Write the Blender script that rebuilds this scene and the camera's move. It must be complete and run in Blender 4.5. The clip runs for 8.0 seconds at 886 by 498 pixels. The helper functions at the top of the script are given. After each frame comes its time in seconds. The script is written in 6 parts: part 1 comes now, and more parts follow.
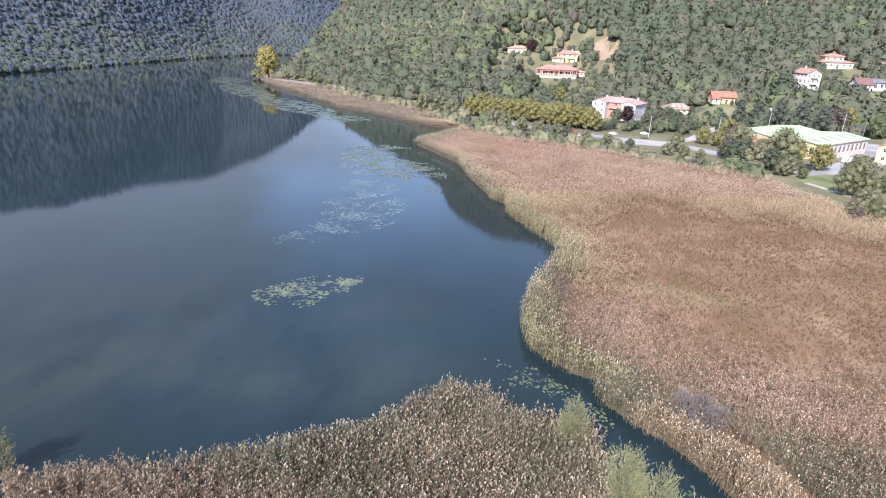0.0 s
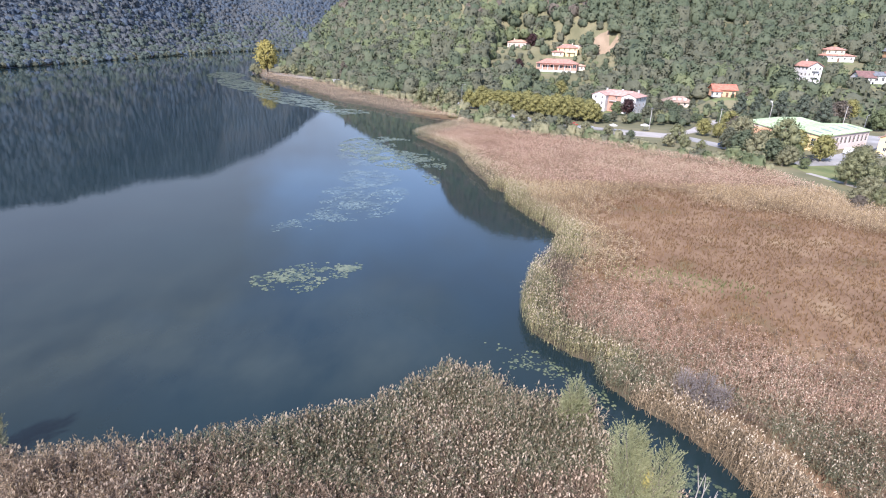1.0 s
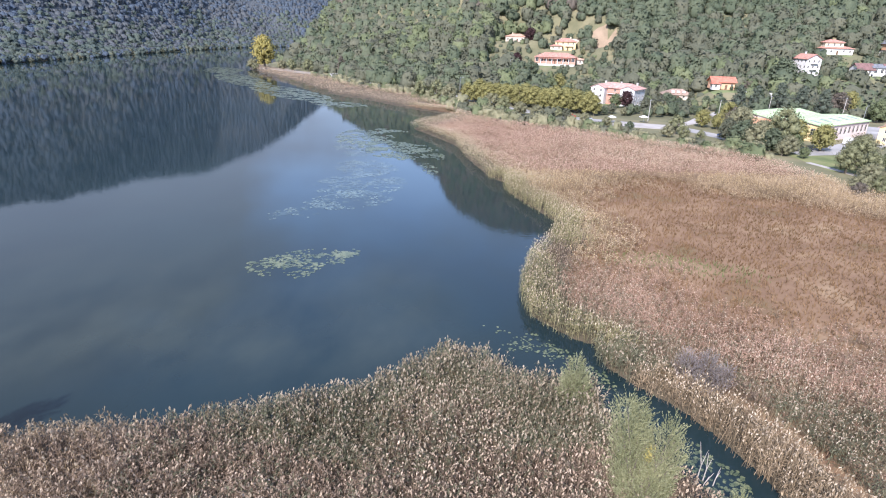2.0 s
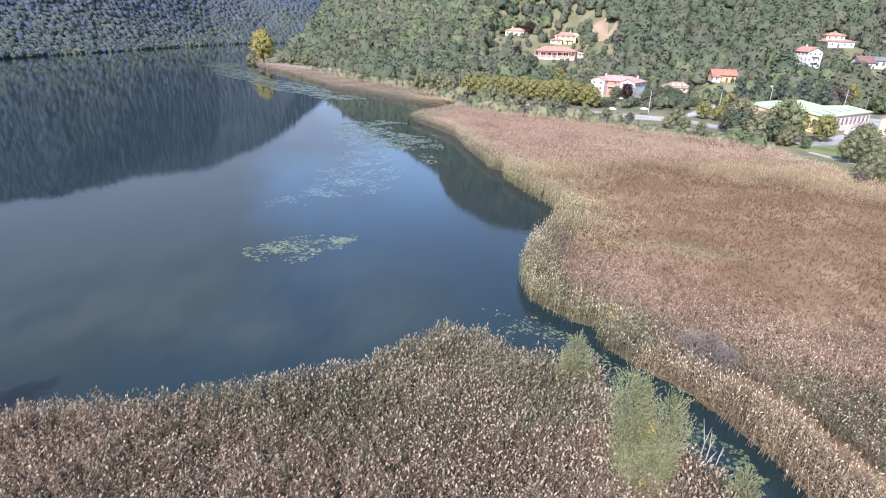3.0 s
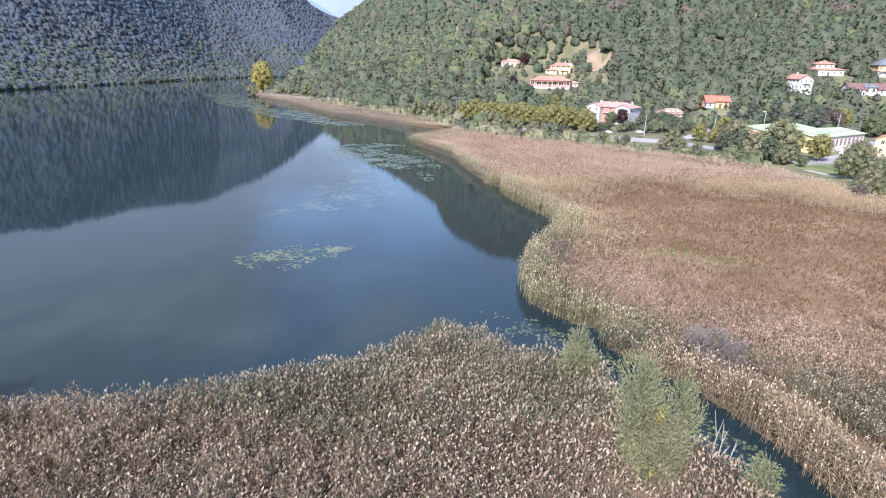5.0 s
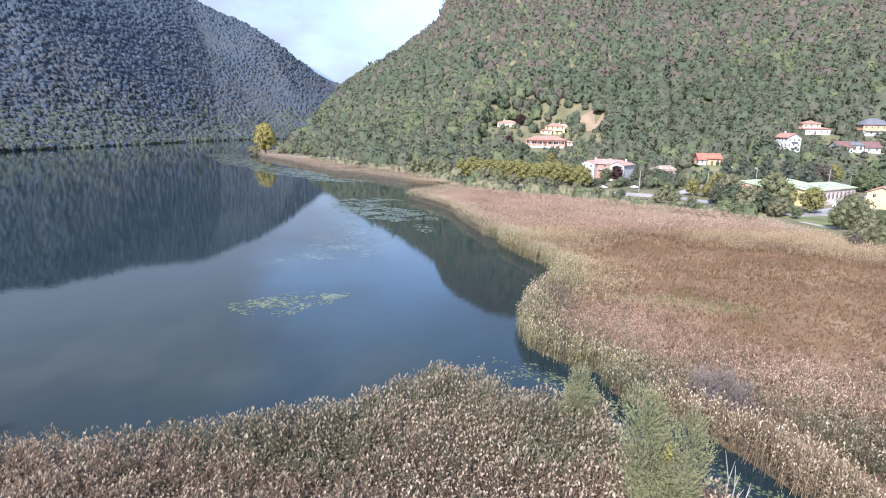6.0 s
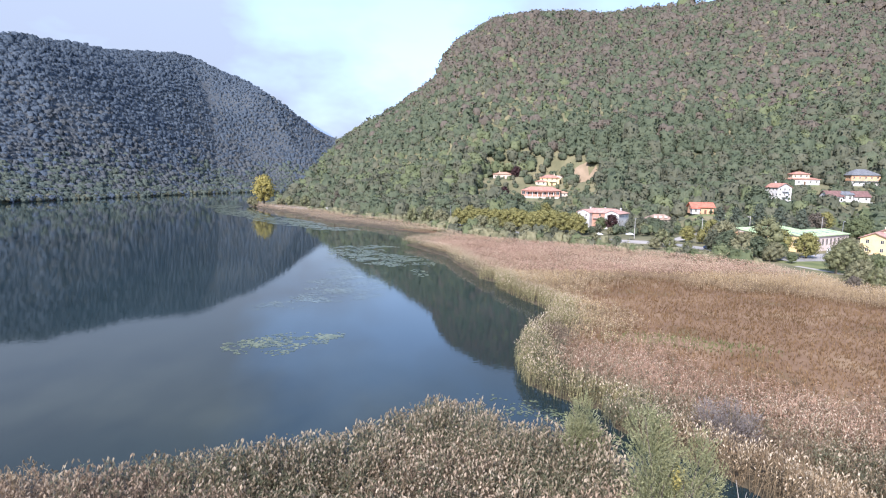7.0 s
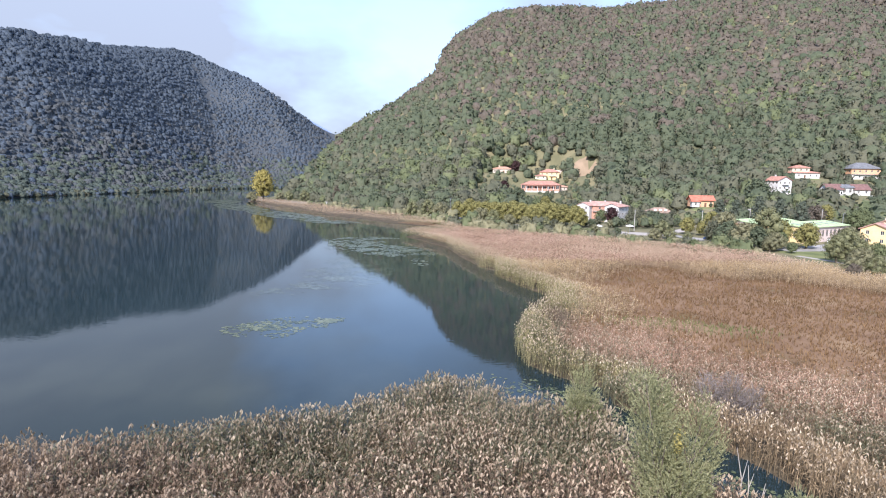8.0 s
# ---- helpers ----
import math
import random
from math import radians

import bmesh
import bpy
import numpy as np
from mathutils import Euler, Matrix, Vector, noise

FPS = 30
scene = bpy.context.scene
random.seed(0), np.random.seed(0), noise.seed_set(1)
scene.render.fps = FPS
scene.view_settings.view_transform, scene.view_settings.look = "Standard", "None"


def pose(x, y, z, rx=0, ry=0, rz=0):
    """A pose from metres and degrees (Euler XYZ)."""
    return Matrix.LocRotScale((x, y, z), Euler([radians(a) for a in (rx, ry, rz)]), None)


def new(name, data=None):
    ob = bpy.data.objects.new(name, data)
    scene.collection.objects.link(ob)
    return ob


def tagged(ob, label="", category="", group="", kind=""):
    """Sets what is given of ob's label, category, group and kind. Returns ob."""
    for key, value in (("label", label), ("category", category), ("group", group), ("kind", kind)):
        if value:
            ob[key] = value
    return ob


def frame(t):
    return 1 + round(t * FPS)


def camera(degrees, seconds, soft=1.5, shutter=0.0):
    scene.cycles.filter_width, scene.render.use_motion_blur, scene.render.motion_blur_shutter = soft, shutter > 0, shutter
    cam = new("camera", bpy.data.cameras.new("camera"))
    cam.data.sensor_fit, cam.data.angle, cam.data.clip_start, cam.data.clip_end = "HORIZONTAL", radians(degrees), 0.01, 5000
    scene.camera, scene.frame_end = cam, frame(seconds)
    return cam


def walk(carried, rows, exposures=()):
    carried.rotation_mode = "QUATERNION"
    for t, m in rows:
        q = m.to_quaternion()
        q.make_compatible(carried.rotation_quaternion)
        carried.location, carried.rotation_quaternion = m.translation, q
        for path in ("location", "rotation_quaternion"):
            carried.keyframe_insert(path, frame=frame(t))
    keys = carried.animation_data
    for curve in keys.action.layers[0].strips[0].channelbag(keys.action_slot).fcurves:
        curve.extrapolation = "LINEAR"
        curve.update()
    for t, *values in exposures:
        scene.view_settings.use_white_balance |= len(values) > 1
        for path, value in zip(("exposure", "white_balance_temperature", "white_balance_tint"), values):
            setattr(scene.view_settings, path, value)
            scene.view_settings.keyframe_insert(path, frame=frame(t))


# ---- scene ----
cam = camera(78.2, 8.0, 1.1)
METRES, EYE, TILT, LEAN, TURN = 16.5, 37.9, -21.6, -1.4, 0.0
ROWS = [
    (0.0, 0.0, 0.0, 0.0, 0.0, 0.0, -0.0),
    (0.5, 0.0003, 0.0263, -0.0571, 0.04, -0.14, -0.0),
    (1.0, 0.0019, 0.0508, -0.1139, -0.03, -0.26, 0.05),
    (1.5, 0.0032, 0.0759, -0.173, -0.14, -0.38, 0.15),
    (3.0, 0.0161, 0.1574, -0.3433, -0.18, -0.75, 0.3),
    (3.5, 0.0193, 0.1845, -0.3989, -0.26, -0.88, 0.36),
    (4.0, 0.018, 0.2085, -0.4547, -0.36, -0.98, 0.44),
    (5.5, 0.0314, 0.2826, -0.6224, -0.41, 5.84, 0.58),
    (6.0, 0.0366, 0.3075, -0.6784, -0.52, 8.86, 0.68),
    (6.5, 0.0384, 0.3315, -0.735, -0.7, 11.85, 0.79),
    (7.0, 0.0335, 0.3535, -0.801, -0.83, 14.4, 0.87),
    (7.5, 0.0298, 0.3756, -0.8588, -0.8, 14.25, 0.91),
    (8.0, 0.0328, 0.3968, -0.9153, -0.84, 14.11, 0.94),
]
EXPOSURES = [(0.0, 1.79, 6080, 20), (4.0, 1.78, 5900, 17), (6.2, 1.78, 5950, 17), (7.0, 1.70, 6050, 17), (8.0, 1.63, 6200, 17)]
walk(cam, [(t, pose(0, 0, EYE, TILT, LEAN, TURN) @ pose(METRES * x, METRES * y, METRES * z, 90 + pitch, roll, yaw)) for t, x, y, z, yaw, pitch, roll in ROWS], EXPOSURES)

# ---- world, sun, exposure ----
SUN_AZ, SUN_EL = 207.0, 41.0          # degrees clockwise from +y, and above the horizon
sun_dir = Vector((math.sin(radians(SUN_AZ)) * math.cos(radians(SUN_EL)), math.cos(radians(SUN_AZ)) * math.cos(radians(SUN_EL)), math.sin(radians(SUN_EL))))
world = bpy.data.worlds.new("sky")
scene.world = world
world.use_nodes = True
wn, wl = world.node_tree.nodes, world.node_tree.links
wn.clear()
w_out = wn.new("ShaderNodeOutputWorld")
w_bg = wn.new("ShaderNodeBackground")
w_bg.inputs["Strength"].default_value = 0.15
sky = wn.new("ShaderNodeTexSky")
sky.sky_type = "NISHITA"
sky.sun_disc = False
sky.sun_elevation, sky.sun_rotation = radians(SUN_EL), radians(SUN_AZ)
sky.air_density, sky.dust_density, sky.ozone_density = 1.0, 0.3, 2.5
w_tc = wn.new("ShaderNodeTexCoord")
w_map = wn.new("ShaderNodeMapping")
w_map.inputs["Scale"].default_value = (1.5, 1.2, 3.2)
w_map.inputs["Location"].default_value = (1.1, 0.5, 0.35)
w_map.inputs["Rotation"].default_value = (0.0, radians(16), radians(20))
w_noise = wn.new("ShaderNodeTexNoise")
w_noise.inputs["Scale"].default_value = 1.5
w_noise.inputs["Detail"].default_value = 5.0
w_noise.inputs["Roughness"].default_value = 0.58
w_ramp = wn.new("ShaderNodeValToRGB")
w_ramp.color_ramp.elements[0].position, w_ramp.color_ramp.elements[0].color = 0.36, (0.30, 0.30, 0.30, 1)
w_ramp.color_ramp.elements[1].position, w_ramp.color_ramp.elements[1].color = 0.64, (0.95, 0.95, 0.95, 1)
w_mix = wn.new("ShaderNodeMixRGB")
w_mix.inputs["Color2"].default_value = (1.06, 1.19, 1.44, 1)
wl.new(w_tc.outputs["Generated"], w_map.inputs["Vector"])
wl.new(w_map.outputs["Vector"], w_noise.inputs["Vector"])
# cloud banks and clear stretches: azimuth from +y, elevation, radius in degrees, weight
w_last = w_noise.outputs["Fac"]
for az, el, wide, weight in ((-40, 22, 26, 0.22), (-5, 25, 20, -0.12), (-18, 36, 18, -0.20), (-9, 10, 11, 0.05)):
    w_dot = wn.new("ShaderNodeVectorMath")
    w_dot.operation = "DOT_PRODUCT"
    w_dot.inputs[1].default_value = (math.sin(radians(az)) * math.cos(radians(el)), math.cos(radians(az)) * math.cos(radians(el)), math.sin(radians(el)))
    wl.new(w_tc.outputs["Generated"], w_dot.inputs[0])
    w_soft = wn.new("ShaderNodeMapRange")
    w_soft.interpolation_type = "SMOOTHSTEP"
    w_soft.inputs["From Min"].default_value, w_soft.inputs["From Max"].default_value = math.cos(radians(wide)), 1.0
    w_soft.inputs["To Min"].default_value, w_soft.inputs["To Max"].default_value = 0.0, weight
    wl.new(w_dot.outputs["Value"], w_soft.inputs["Value"])
    w_sum = wn.new("ShaderNodeMath")
    wl.new(w_last, w_sum.inputs[0])
    wl.new(w_soft.outputs["Result"], w_sum.inputs[1])
    w_last = w_sum.outputs["Value"]
wl.new(w_last, w_ramp.inputs["Fac"])
w_xyz = wn.new("ShaderNodeSeparateXYZ")
w_haze = wn.new("ShaderNodeMapRange")
w_haze.inputs["From Min"].default_value, w_haze.inputs["From Max"].default_value = 0.0, 0.30
w_haze.inputs["To Min"].default_value, w_haze.inputs["To Max"].default_value = 0.85, 0.0
wl.new(w_tc.outputs["Generated"], w_xyz.inputs["Vector"])
wl.new(w_xyz.outputs["Z"], w_haze.inputs["Value"])
w_low = wn.new("ShaderNodeMapRange")
w_low.inputs["From Min"].default_value, w_low.inputs["From Max"].default_value = 0.45, 0.90
w_low.inputs["To Min"].default_value, w_low.inputs["To Max"].default_value = 1.0, 0.6
w_cov = wn.new("ShaderNodeMath")
w_cov.operation = "MULTIPLY"
wl.new(w_xyz.outputs["Z"], w_low.inputs["Value"])
wl.new(w_ramp.outputs["Color"], w_cov.inputs[0])
wl.new(w_low.outputs["Result"], w_cov.inputs[1])
w_cloud = wn.new("ShaderNodeMixRGB")
w_cloud.inputs["Color2"].default_value = (1.28, 1.49, 1.80, 1)
wl.new(w_cov.outputs["Value"], w_cloud.inputs["Fac"])
wl.new(sky.outputs["Color"], w_cloud.inputs["Color1"])
wl.new(w_haze.outputs["Result"], w_mix.inputs["Fac"])
wl.new(w_cloud.outputs["Color"], w_mix.inputs["Color1"])
wl.new(w_mix.outputs["Color"], w_bg.inputs["Color"])
wl.new(w_bg.outputs["Background"], w_out.inputs["Surface"])
sun = new("sun", bpy.data.lights.new("sun", "SUN"))
sun.data.energy, sun.data.angle, sun.data.color = 2.85, radians(3.0), (1.0, 0.945, 0.88)
sun.matrix_world = Matrix.Translation((0, 0, 300)) @ (-sun_dir).to_track_quat("-Z", "Y").to_matrix().to_4x4()

rng = np.random.default_rng(7)


# ---- materials ----
def material(name, colours, scale=1.0, rough=0.8, metal=0.0, island=0.0, objrand=0.0, bump=0.0, bump_scale=None, spec=0.3, detail=4.0, fine=0.25, through_light=0.0, bump_deep=0.05):
    """Noise-mixed colours at two scales, with variation from piece to piece."""
    m = bpy.data.materials.new(name)
    m.use_nodes = True
    n, l = m.node_tree.nodes, m.node_tree.links
    b = n["Principled BSDF"]
    b.inputs["Roughness"].default_value, b.inputs["Metallic"].default_value = rough, metal
    b.inputs["Specular IOR Level"].default_value = spec
    geo, tc = n.new("ShaderNodeNewGeometry"), n.new("ShaderNodeTexCoord")
    big, small = n.new("ShaderNodeTexNoise"), n.new("ShaderNodeTexNoise")
    for tex, s in ((big, scale), (small, scale * 9.0)):
        tex.inputs["Scale"].default_value, tex.inputs["Detail"].default_value = s, detail
        l.new(tc.outputs["Object"], tex.inputs["Vector"])
    add = n.new("ShaderNodeMath")
    add.operation = "MULTIPLY_ADD"
    add.inputs[1].default_value, add.inputs[2].default_value = fine, -fine / 2
    l.new(small.outputs["Fac"], add.inputs[0])
    tot = n.new("ShaderNodeMath")
    tot.operation = "ADD"
    l.new(big.outputs["Fac"], tot.inputs[0])
    l.new(add.outputs[0], tot.inputs[1])
    last = tot
    for weight, source in ((island, geo.outputs["Random Per Island"]), (objrand, None)):
        if weight > 0:
            if source is None:
                source = n.new("ShaderNodeObjectInfo").outputs["Random"]
            k = n.new("ShaderNodeMath")
            k.operation = "MULTIPLY_ADD"
            k.inputs[1].default_value, k.inputs[2].default_value = weight, -weight / 2
            l.new(source, k.inputs[0])
            s = n.new("ShaderNodeMath")
            s.operation = "ADD"
            l.new(last.outputs[0], s.inputs[0])
            l.new(k.outputs[0], s.inputs[1])
            last = s
    ramp = n.new("ShaderNodeValToRGB")
    e = ramp.color_ramp.elements
    while len(e) < len(colours):
        e.new(0.5)
    for i, c in enumerate(colours):
        e[i].position = 0.28 + 0.44 * i / max(1, len(colours) - 1)
        e[i].color = (*c, 1)
    l.new(last.outputs[0], ramp.inputs["Fac"])
    l.new(ramp.outputs["Color"], b.inputs["Base Color"])
    if bump > 0:
        tex = n.new("ShaderNodeTexNoise")
        tex.inputs["Scale"].default_value, tex.inputs["Detail"].default_value = bump_scale or scale * 12, 3.0
        l.new(tc.outputs["Object"], tex.inputs["Vector"])
        bp = n.new("ShaderNodeBump")
        bp.inputs["Strength"].default_value, bp.inputs["Distance"].default_value = bump, bump_deep
        l.new(tex.outputs["Fac"], bp.inputs["Height"])
        l.new(bp.outputs["Normal"], b.inputs["Normal"])
    if through_light > 0:
        tr, mx = n.new("ShaderNodeBsdfTranslucent"), n.new("ShaderNodeMixShader")
        l.new(ramp.outputs["Color"], tr.inputs["Color"])
        mx.inputs["Fac"].default_value = through_light
        l.new(b.outputs["BSDF"], mx.inputs[1])
        l.new(tr.outputs["BSDF"], mx.inputs[2])
        l.new(mx.outputs["Shader"], n["Material Output"].inputs["Surface"])
    return m


def foliage(name, colours, scale=0.12, island=0.22, leafy=1.0):
    """leafy: the size of the clumps that roughen the surface, in about metres; 0 for none."""
    return material(name, colours, scale, rough=0.75, island=island, spec=0.15, fine=0.35, through_light=0.36, bump=0.9 if leafy else 0.0, bump_scale=1.0 / max(leafy, 0.1), bump_deep=0.9 * leafy)


M_OAK = foliage("foliage_oak", [(0.090, 0.114, 0.072), (0.122, 0.145, 0.090), (0.158, 0.176, 0.110)], 0.10, 0.10, 1.0)
M_OLIVE = foliage("foliage_olive", [(0.110, 0.118, 0.080), (0.140, 0.146, 0.098), (0.174, 0.174, 0.118)], 0.10, 0.10, 1.0)
M_RUST = foliage("foliage_rust", [(0.134, 0.114, 0.092), (0.168, 0.142, 0.112), (0.204, 0.172, 0.136)], 0.10, 0.10, 1.0)
M_BRIGHT = foliage("foliage_bright_green", [(0.122, 0.148, 0.078), (0.165, 0.190, 0.098), (0.210, 0.230, 0.124)], 0.10, 0.10, 1.0)
M_YELLOW = foliage("foliage_yellow", [(0.255, 0.225, 0.078), (0.370, 0.320, 0.108), (0.490, 0.420, 0.155)], 0.3, 0.3, leafy=0.12)
M_PLANE = foliage("foliage_plane_tree", [(0.190, 0.182, 0.074), (0.275, 0.258, 0.100), (0.365, 0.330, 0.135)], 0.3, 0.2, leafy=0.12)
M_DARK = foliage("foliage_conifer", [(0.084, 0.102, 0.079), (0.124, 0.146, 0.108), (0.180, 0.198, 0.138)], 0.12, 0.3, leafy=0.12)
M_PURPLE = foliage("foliage_copper_beech", [(0.040, 0.024, 0.026), (0.065, 0.036, 0.036), (0.090, 0.050, 0.045)], leafy=0.12)
M_WILLOW = foliage("foliage_willow", [(0.145, 0.154, 0.081), (0.227, 0.232, 0.125), (0.330, 0.330, 0.189)], 0.5, 0.30, leafy=0.12)
M_SALLOW = foliage("foliage_sallow", [(0.172, 0.181, 0.091), (0.265, 0.269, 0.141), (0.378, 0.374, 0.214)], 0.5, 0.30, leafy=0)
M_SHRUB = foliage("foliage_shrub", [(0.174, 0.174, 0.104), (0.255, 0.246, 0.145), (0.340, 0.316, 0.191)], 0.3, leafy=0.12)
# far foliage: blue distance haze is mixed straight into these leaf colours
M_HAZE_A = foliage("foliage_far_haze_blue", [(0.094, 0.124, 0.162), (0.107, 0.138, 0.176), (0.122, 0.153, 0.190)], 0.05, 0.07, 1.6)
M_HAZE_B = foliage("foliage_far_haze_grey", [(0.112, 0.126, 0.138), (0.126, 0.140, 0.150), (0.143, 0.155, 0.161)], 0.05, 0.07, 1.6)
M_HAZE_C = foliage("foliage_far_haze_green", [(0.094, 0.124, 0.112), (0.116, 0.144, 0.120), (0.144, 0.166, 0.126)], 0.05, 0.07, 1.6)
M_TWIG = foliage("grey_twigs", [(0.170, 0.145, 0.135), (0.240, 0.210, 0.195), (0.320, 0.285, 0.262)], 0.5, leafy=0)
M_BARK = material("bark", [(0.10, 0.08, 0.06), (0.22, 0.19, 0.15)], 2.0, rough=0.9, bump=0.4)
M_DEADWOOD = material("bleached_wood", [(0.28, 0.25, 0.22), (0.42, 0.38, 0.34)], 3.0, rough=0.85, bump=0.3)

M_REED_TAN = material("reed_leaf_tan", [(0.200, 0.146, 0.086), (0.345, 0.256, 0.156), (0.472, 0.362, 0.228)], 0.09, rough=0.7, island=0.5, through_light=0.25, spec=0.2)
M_REED_GREEN = material("reed_leaf_green", [(0.163, 0.149, 0.071), (0.278, 0.250, 0.123), (0.403, 0.352, 0.183)], 0.09, rough=0.7, island=0.5, through_light=0.25, spec=0.2)
M_REED_RUST = material("reed_leaf_rust", [(0.222, 0.136, 0.090), (0.350, 0.222, 0.152), (0.456, 0.306, 0.214)], 0.09, rough=0.7, island=0.5, through_light=0.25, spec=0.2)
M_PLUME = material("reed_plume", [(0.342, 0.272, 0.191), (0.491, 0.401, 0.293), (0.630, 0.533, 0.401)], 0.07, rough=0.9, island=0.5, through_light=0.25, spec=0.1)
M_PLUME_RED = material("reed_plume_pinkish", [(0.372, 0.251, 0.192), (0.521, 0.361, 0.279), (0.642, 0.465, 0.370)], 0.05, rough=0.9, island=0.5, through_light=0.25, spec=0.1)
M_PLUME_GOLD = material("reed_plume_golden", [(0.360, 0.262, 0.140), (0.490, 0.370, 0.205), (0.610, 0.480, 0.285)], 0.07, rough=0.9, island=0.5, through_light=0.25, spec=0.1)
M_REED_DUN = material("reed_leaf_dun", [(0.097, 0.071, 0.042), (0.167, 0.126, 0.076), (0.240, 0.184, 0.114)], 0.12, rough=0.7, island=0.55, through_light=0.2, spec=0.2)
M_REED_SAGE = material("reed_leaf_sage", [(0.075, 0.076, 0.044), (0.125, 0.125, 0.073), (0.186, 0.180, 0.109)], 0.12, rough=0.7, island=0.55, through_light=0.2, spec=0.2)
M_REED_MAUVE = material("reed_leaf_mauve", [(0.092, 0.064, 0.042), (0.158, 0.112, 0.076), (0.232, 0.170, 0.118)], 0.12, rough=0.7, island=0.55, through_light=0.2, spec=0.2)
M_PLUME_PALE = material("reed_plume_pale", [(0.203, 0.165, 0.115), (0.297, 0.245, 0.176), (0.411, 0.346, 0.257)], 0.15, rough=0.9, island=0.6, through_light=0.15, spec=0.1)
M_PLUME_ROSE = material("reed_plume_rose", [(0.268, 0.200, 0.142), (0.380, 0.296, 0.215), (0.505, 0.410, 0.305)], 0.15, rough=0.9, island=0.6, through_light=0.15, spec=0.1)
M_SEDGE = material("sedge", [(0.162, 0.106, 0.052), (0.196, 0.120, 0.062), (0.240, 0.152, 0.080), (0.292, 0.194, 0.105)], 0.07, rough=0.85, island=0.35, through_light=0.40, spec=0.1)
M_SEDGE_GREEN = material("sedge_green", [(0.140, 0.150, 0.060), (0.190, 0.198, 0.082), (0.245, 0.248, 0.112)], 0.08, rough=0.85, island=0.35, through_light=0.40, spec=0.1)
M_PAD = material("lily_pad", [(0.044, 0.058, 0.031), (0.078, 0.095, 0.048), (0.132, 0.143, 0.072)], 0.3, rough=0.3, island=0.5, spec=0.5)
M_PAD_SUNK = material("lily_pad_under_water", [(0.031, 0.049, 0.046), (0.055, 0.075, 0.062), (0.088, 0.111, 0.082)], 0.25, rough=0.04, island=0.4, spec=0.35)


def water_material():
    m = bpy.data.materials.new("lake_water")
    m.use_nodes = True
    n, l = m.node_tree.nodes, m.node_tree.links
    b = n["Principled BSDF"]
    b.inputs["Roughness"].default_value, b.inputs["IOR"].default_value = 0.03, 1.333
    tc = n.new("ShaderNodeTexCoord")
    tint = n.new("ShaderNodeTexNoise")
    tint.inputs["Scale"].default_value, tint.inputs["Detail"].default_value = 0.028, 4.0
    l.new(tc.outputs["Object"], tint.inputs["Vector"])
    ramp = n.new("ShaderNodeValToRGB")
    ramp.color_ramp.elements[0].position, ramp.color_ramp.elements[0].color = 0.35, (0.008, 0.016, 0.018, 1)
    ramp.color_ramp.elements[1].position, ramp.color_ramp.elements[1].color = 0.70, (0.012, 0.024, 0.026, 1)
    l.new(tint.outputs["Fac"], ramp.inputs["Fac"])
    # pale silt and weed on the shallow bed, which thins out away from the near reeds
    xyz = n.new("ShaderNodeSeparateXYZ")
    l.new(tc.outputs["Object"], xyz.inputs["Vector"])
    shallow = n.new("ShaderNodeMapRange")
    shallow.interpolation_type = "SMOOTHSTEP"
    shallow.inputs["From Min"].default_value, shallow.inputs["From Max"].default_value = 38.0, 90.0
    shallow.inputs["To Min"].default_value, shallow.inputs["To Max"].default_value = 1.0, 0.12
    l.new(xyz.outputs["Y"], shallow.inputs["Value"])
    wmap = n.new("ShaderNodeMapping")
    wmap.inputs["Scale"].default_value, wmap.inputs["Rotation"].default_value = (0.9, 0.55, 1.0), (0, 0, radians(-38))
    l.new(tc.outputs["Object"], wmap.inputs["Vector"])
    weed = n.new("ShaderNodeTexNoise")
    weed.inputs["Scale"].default_value, weed.inputs["Detail"].default_value, weed.inputs["Roughness"].default_value = 0.085, 5.0, 0.55
    l.new(wmap.outputs["Vector"], weed.inputs["Vector"])
    wramp = n.new("ShaderNodeMapRange")
    wramp.inputs["From Min"].default_value, wramp.inputs["From Max"].default_value = 0.34, 0.78
    l.new(weed.outputs["Fac"], wramp.inputs["Value"])
    wmul = n.new("ShaderNodeMath")
    wmul.operation = "MULTIPLY"
    l.new(wramp.outputs["Result"], wmul.inputs[0])
    l.new(shallow.outputs["Result"], wmul.inputs[1])
    for axis, lo, hi in (("Y", 40.0, 54.0), ("X", 9.0, -4.0)):
        edge = n.new("ShaderNodeMapRange")
        edge.interpolation_type = "SMOOTHSTEP"
        edge.inputs["From Min"].default_value, edge.inputs["From Max"].default_value = lo, hi
        edge.inputs["To Min"].default_value, edge.inputs["To Max"].default_value = 0.0, 1.0
        l.new(xyz.outputs[axis], edge.inputs["Value"])
        more = n.new("ShaderNodeMath")
        more.operation = "MULTIPLY"
        l.new(wmul.outputs[0], more.inputs[0])
        l.new(edge.outputs["Result"], more.inputs[1])
        wmul = more
    bed = n.new("ShaderNodeMixRGB")
    bed.inputs["Color2"].default_value = (0.042, 0.052, 0.042, 1)
    l.new(wmul.outputs[0], bed.inputs["Fac"])
    l.new(ramp.outputs["Color"], bed.inputs["Color1"])
    l.new(bed.outputs["Color"], b.inputs["Base Color"])
    mp = n.new("ShaderNodeMapping")
    mp.inputs["Scale"].default_value = (1.0, 2.2, 1.0)
    mp.inputs["Rotation"].default_value = (0, 0, radians(12))
    l.new(tc.outputs["Object"], mp.inputs["Vector"])
    rip = n.new("ShaderNodeTexNoise")
    rip.inputs["Scale"].default_value, rip.inputs["Detail"].default_value = 0.9, 2.0
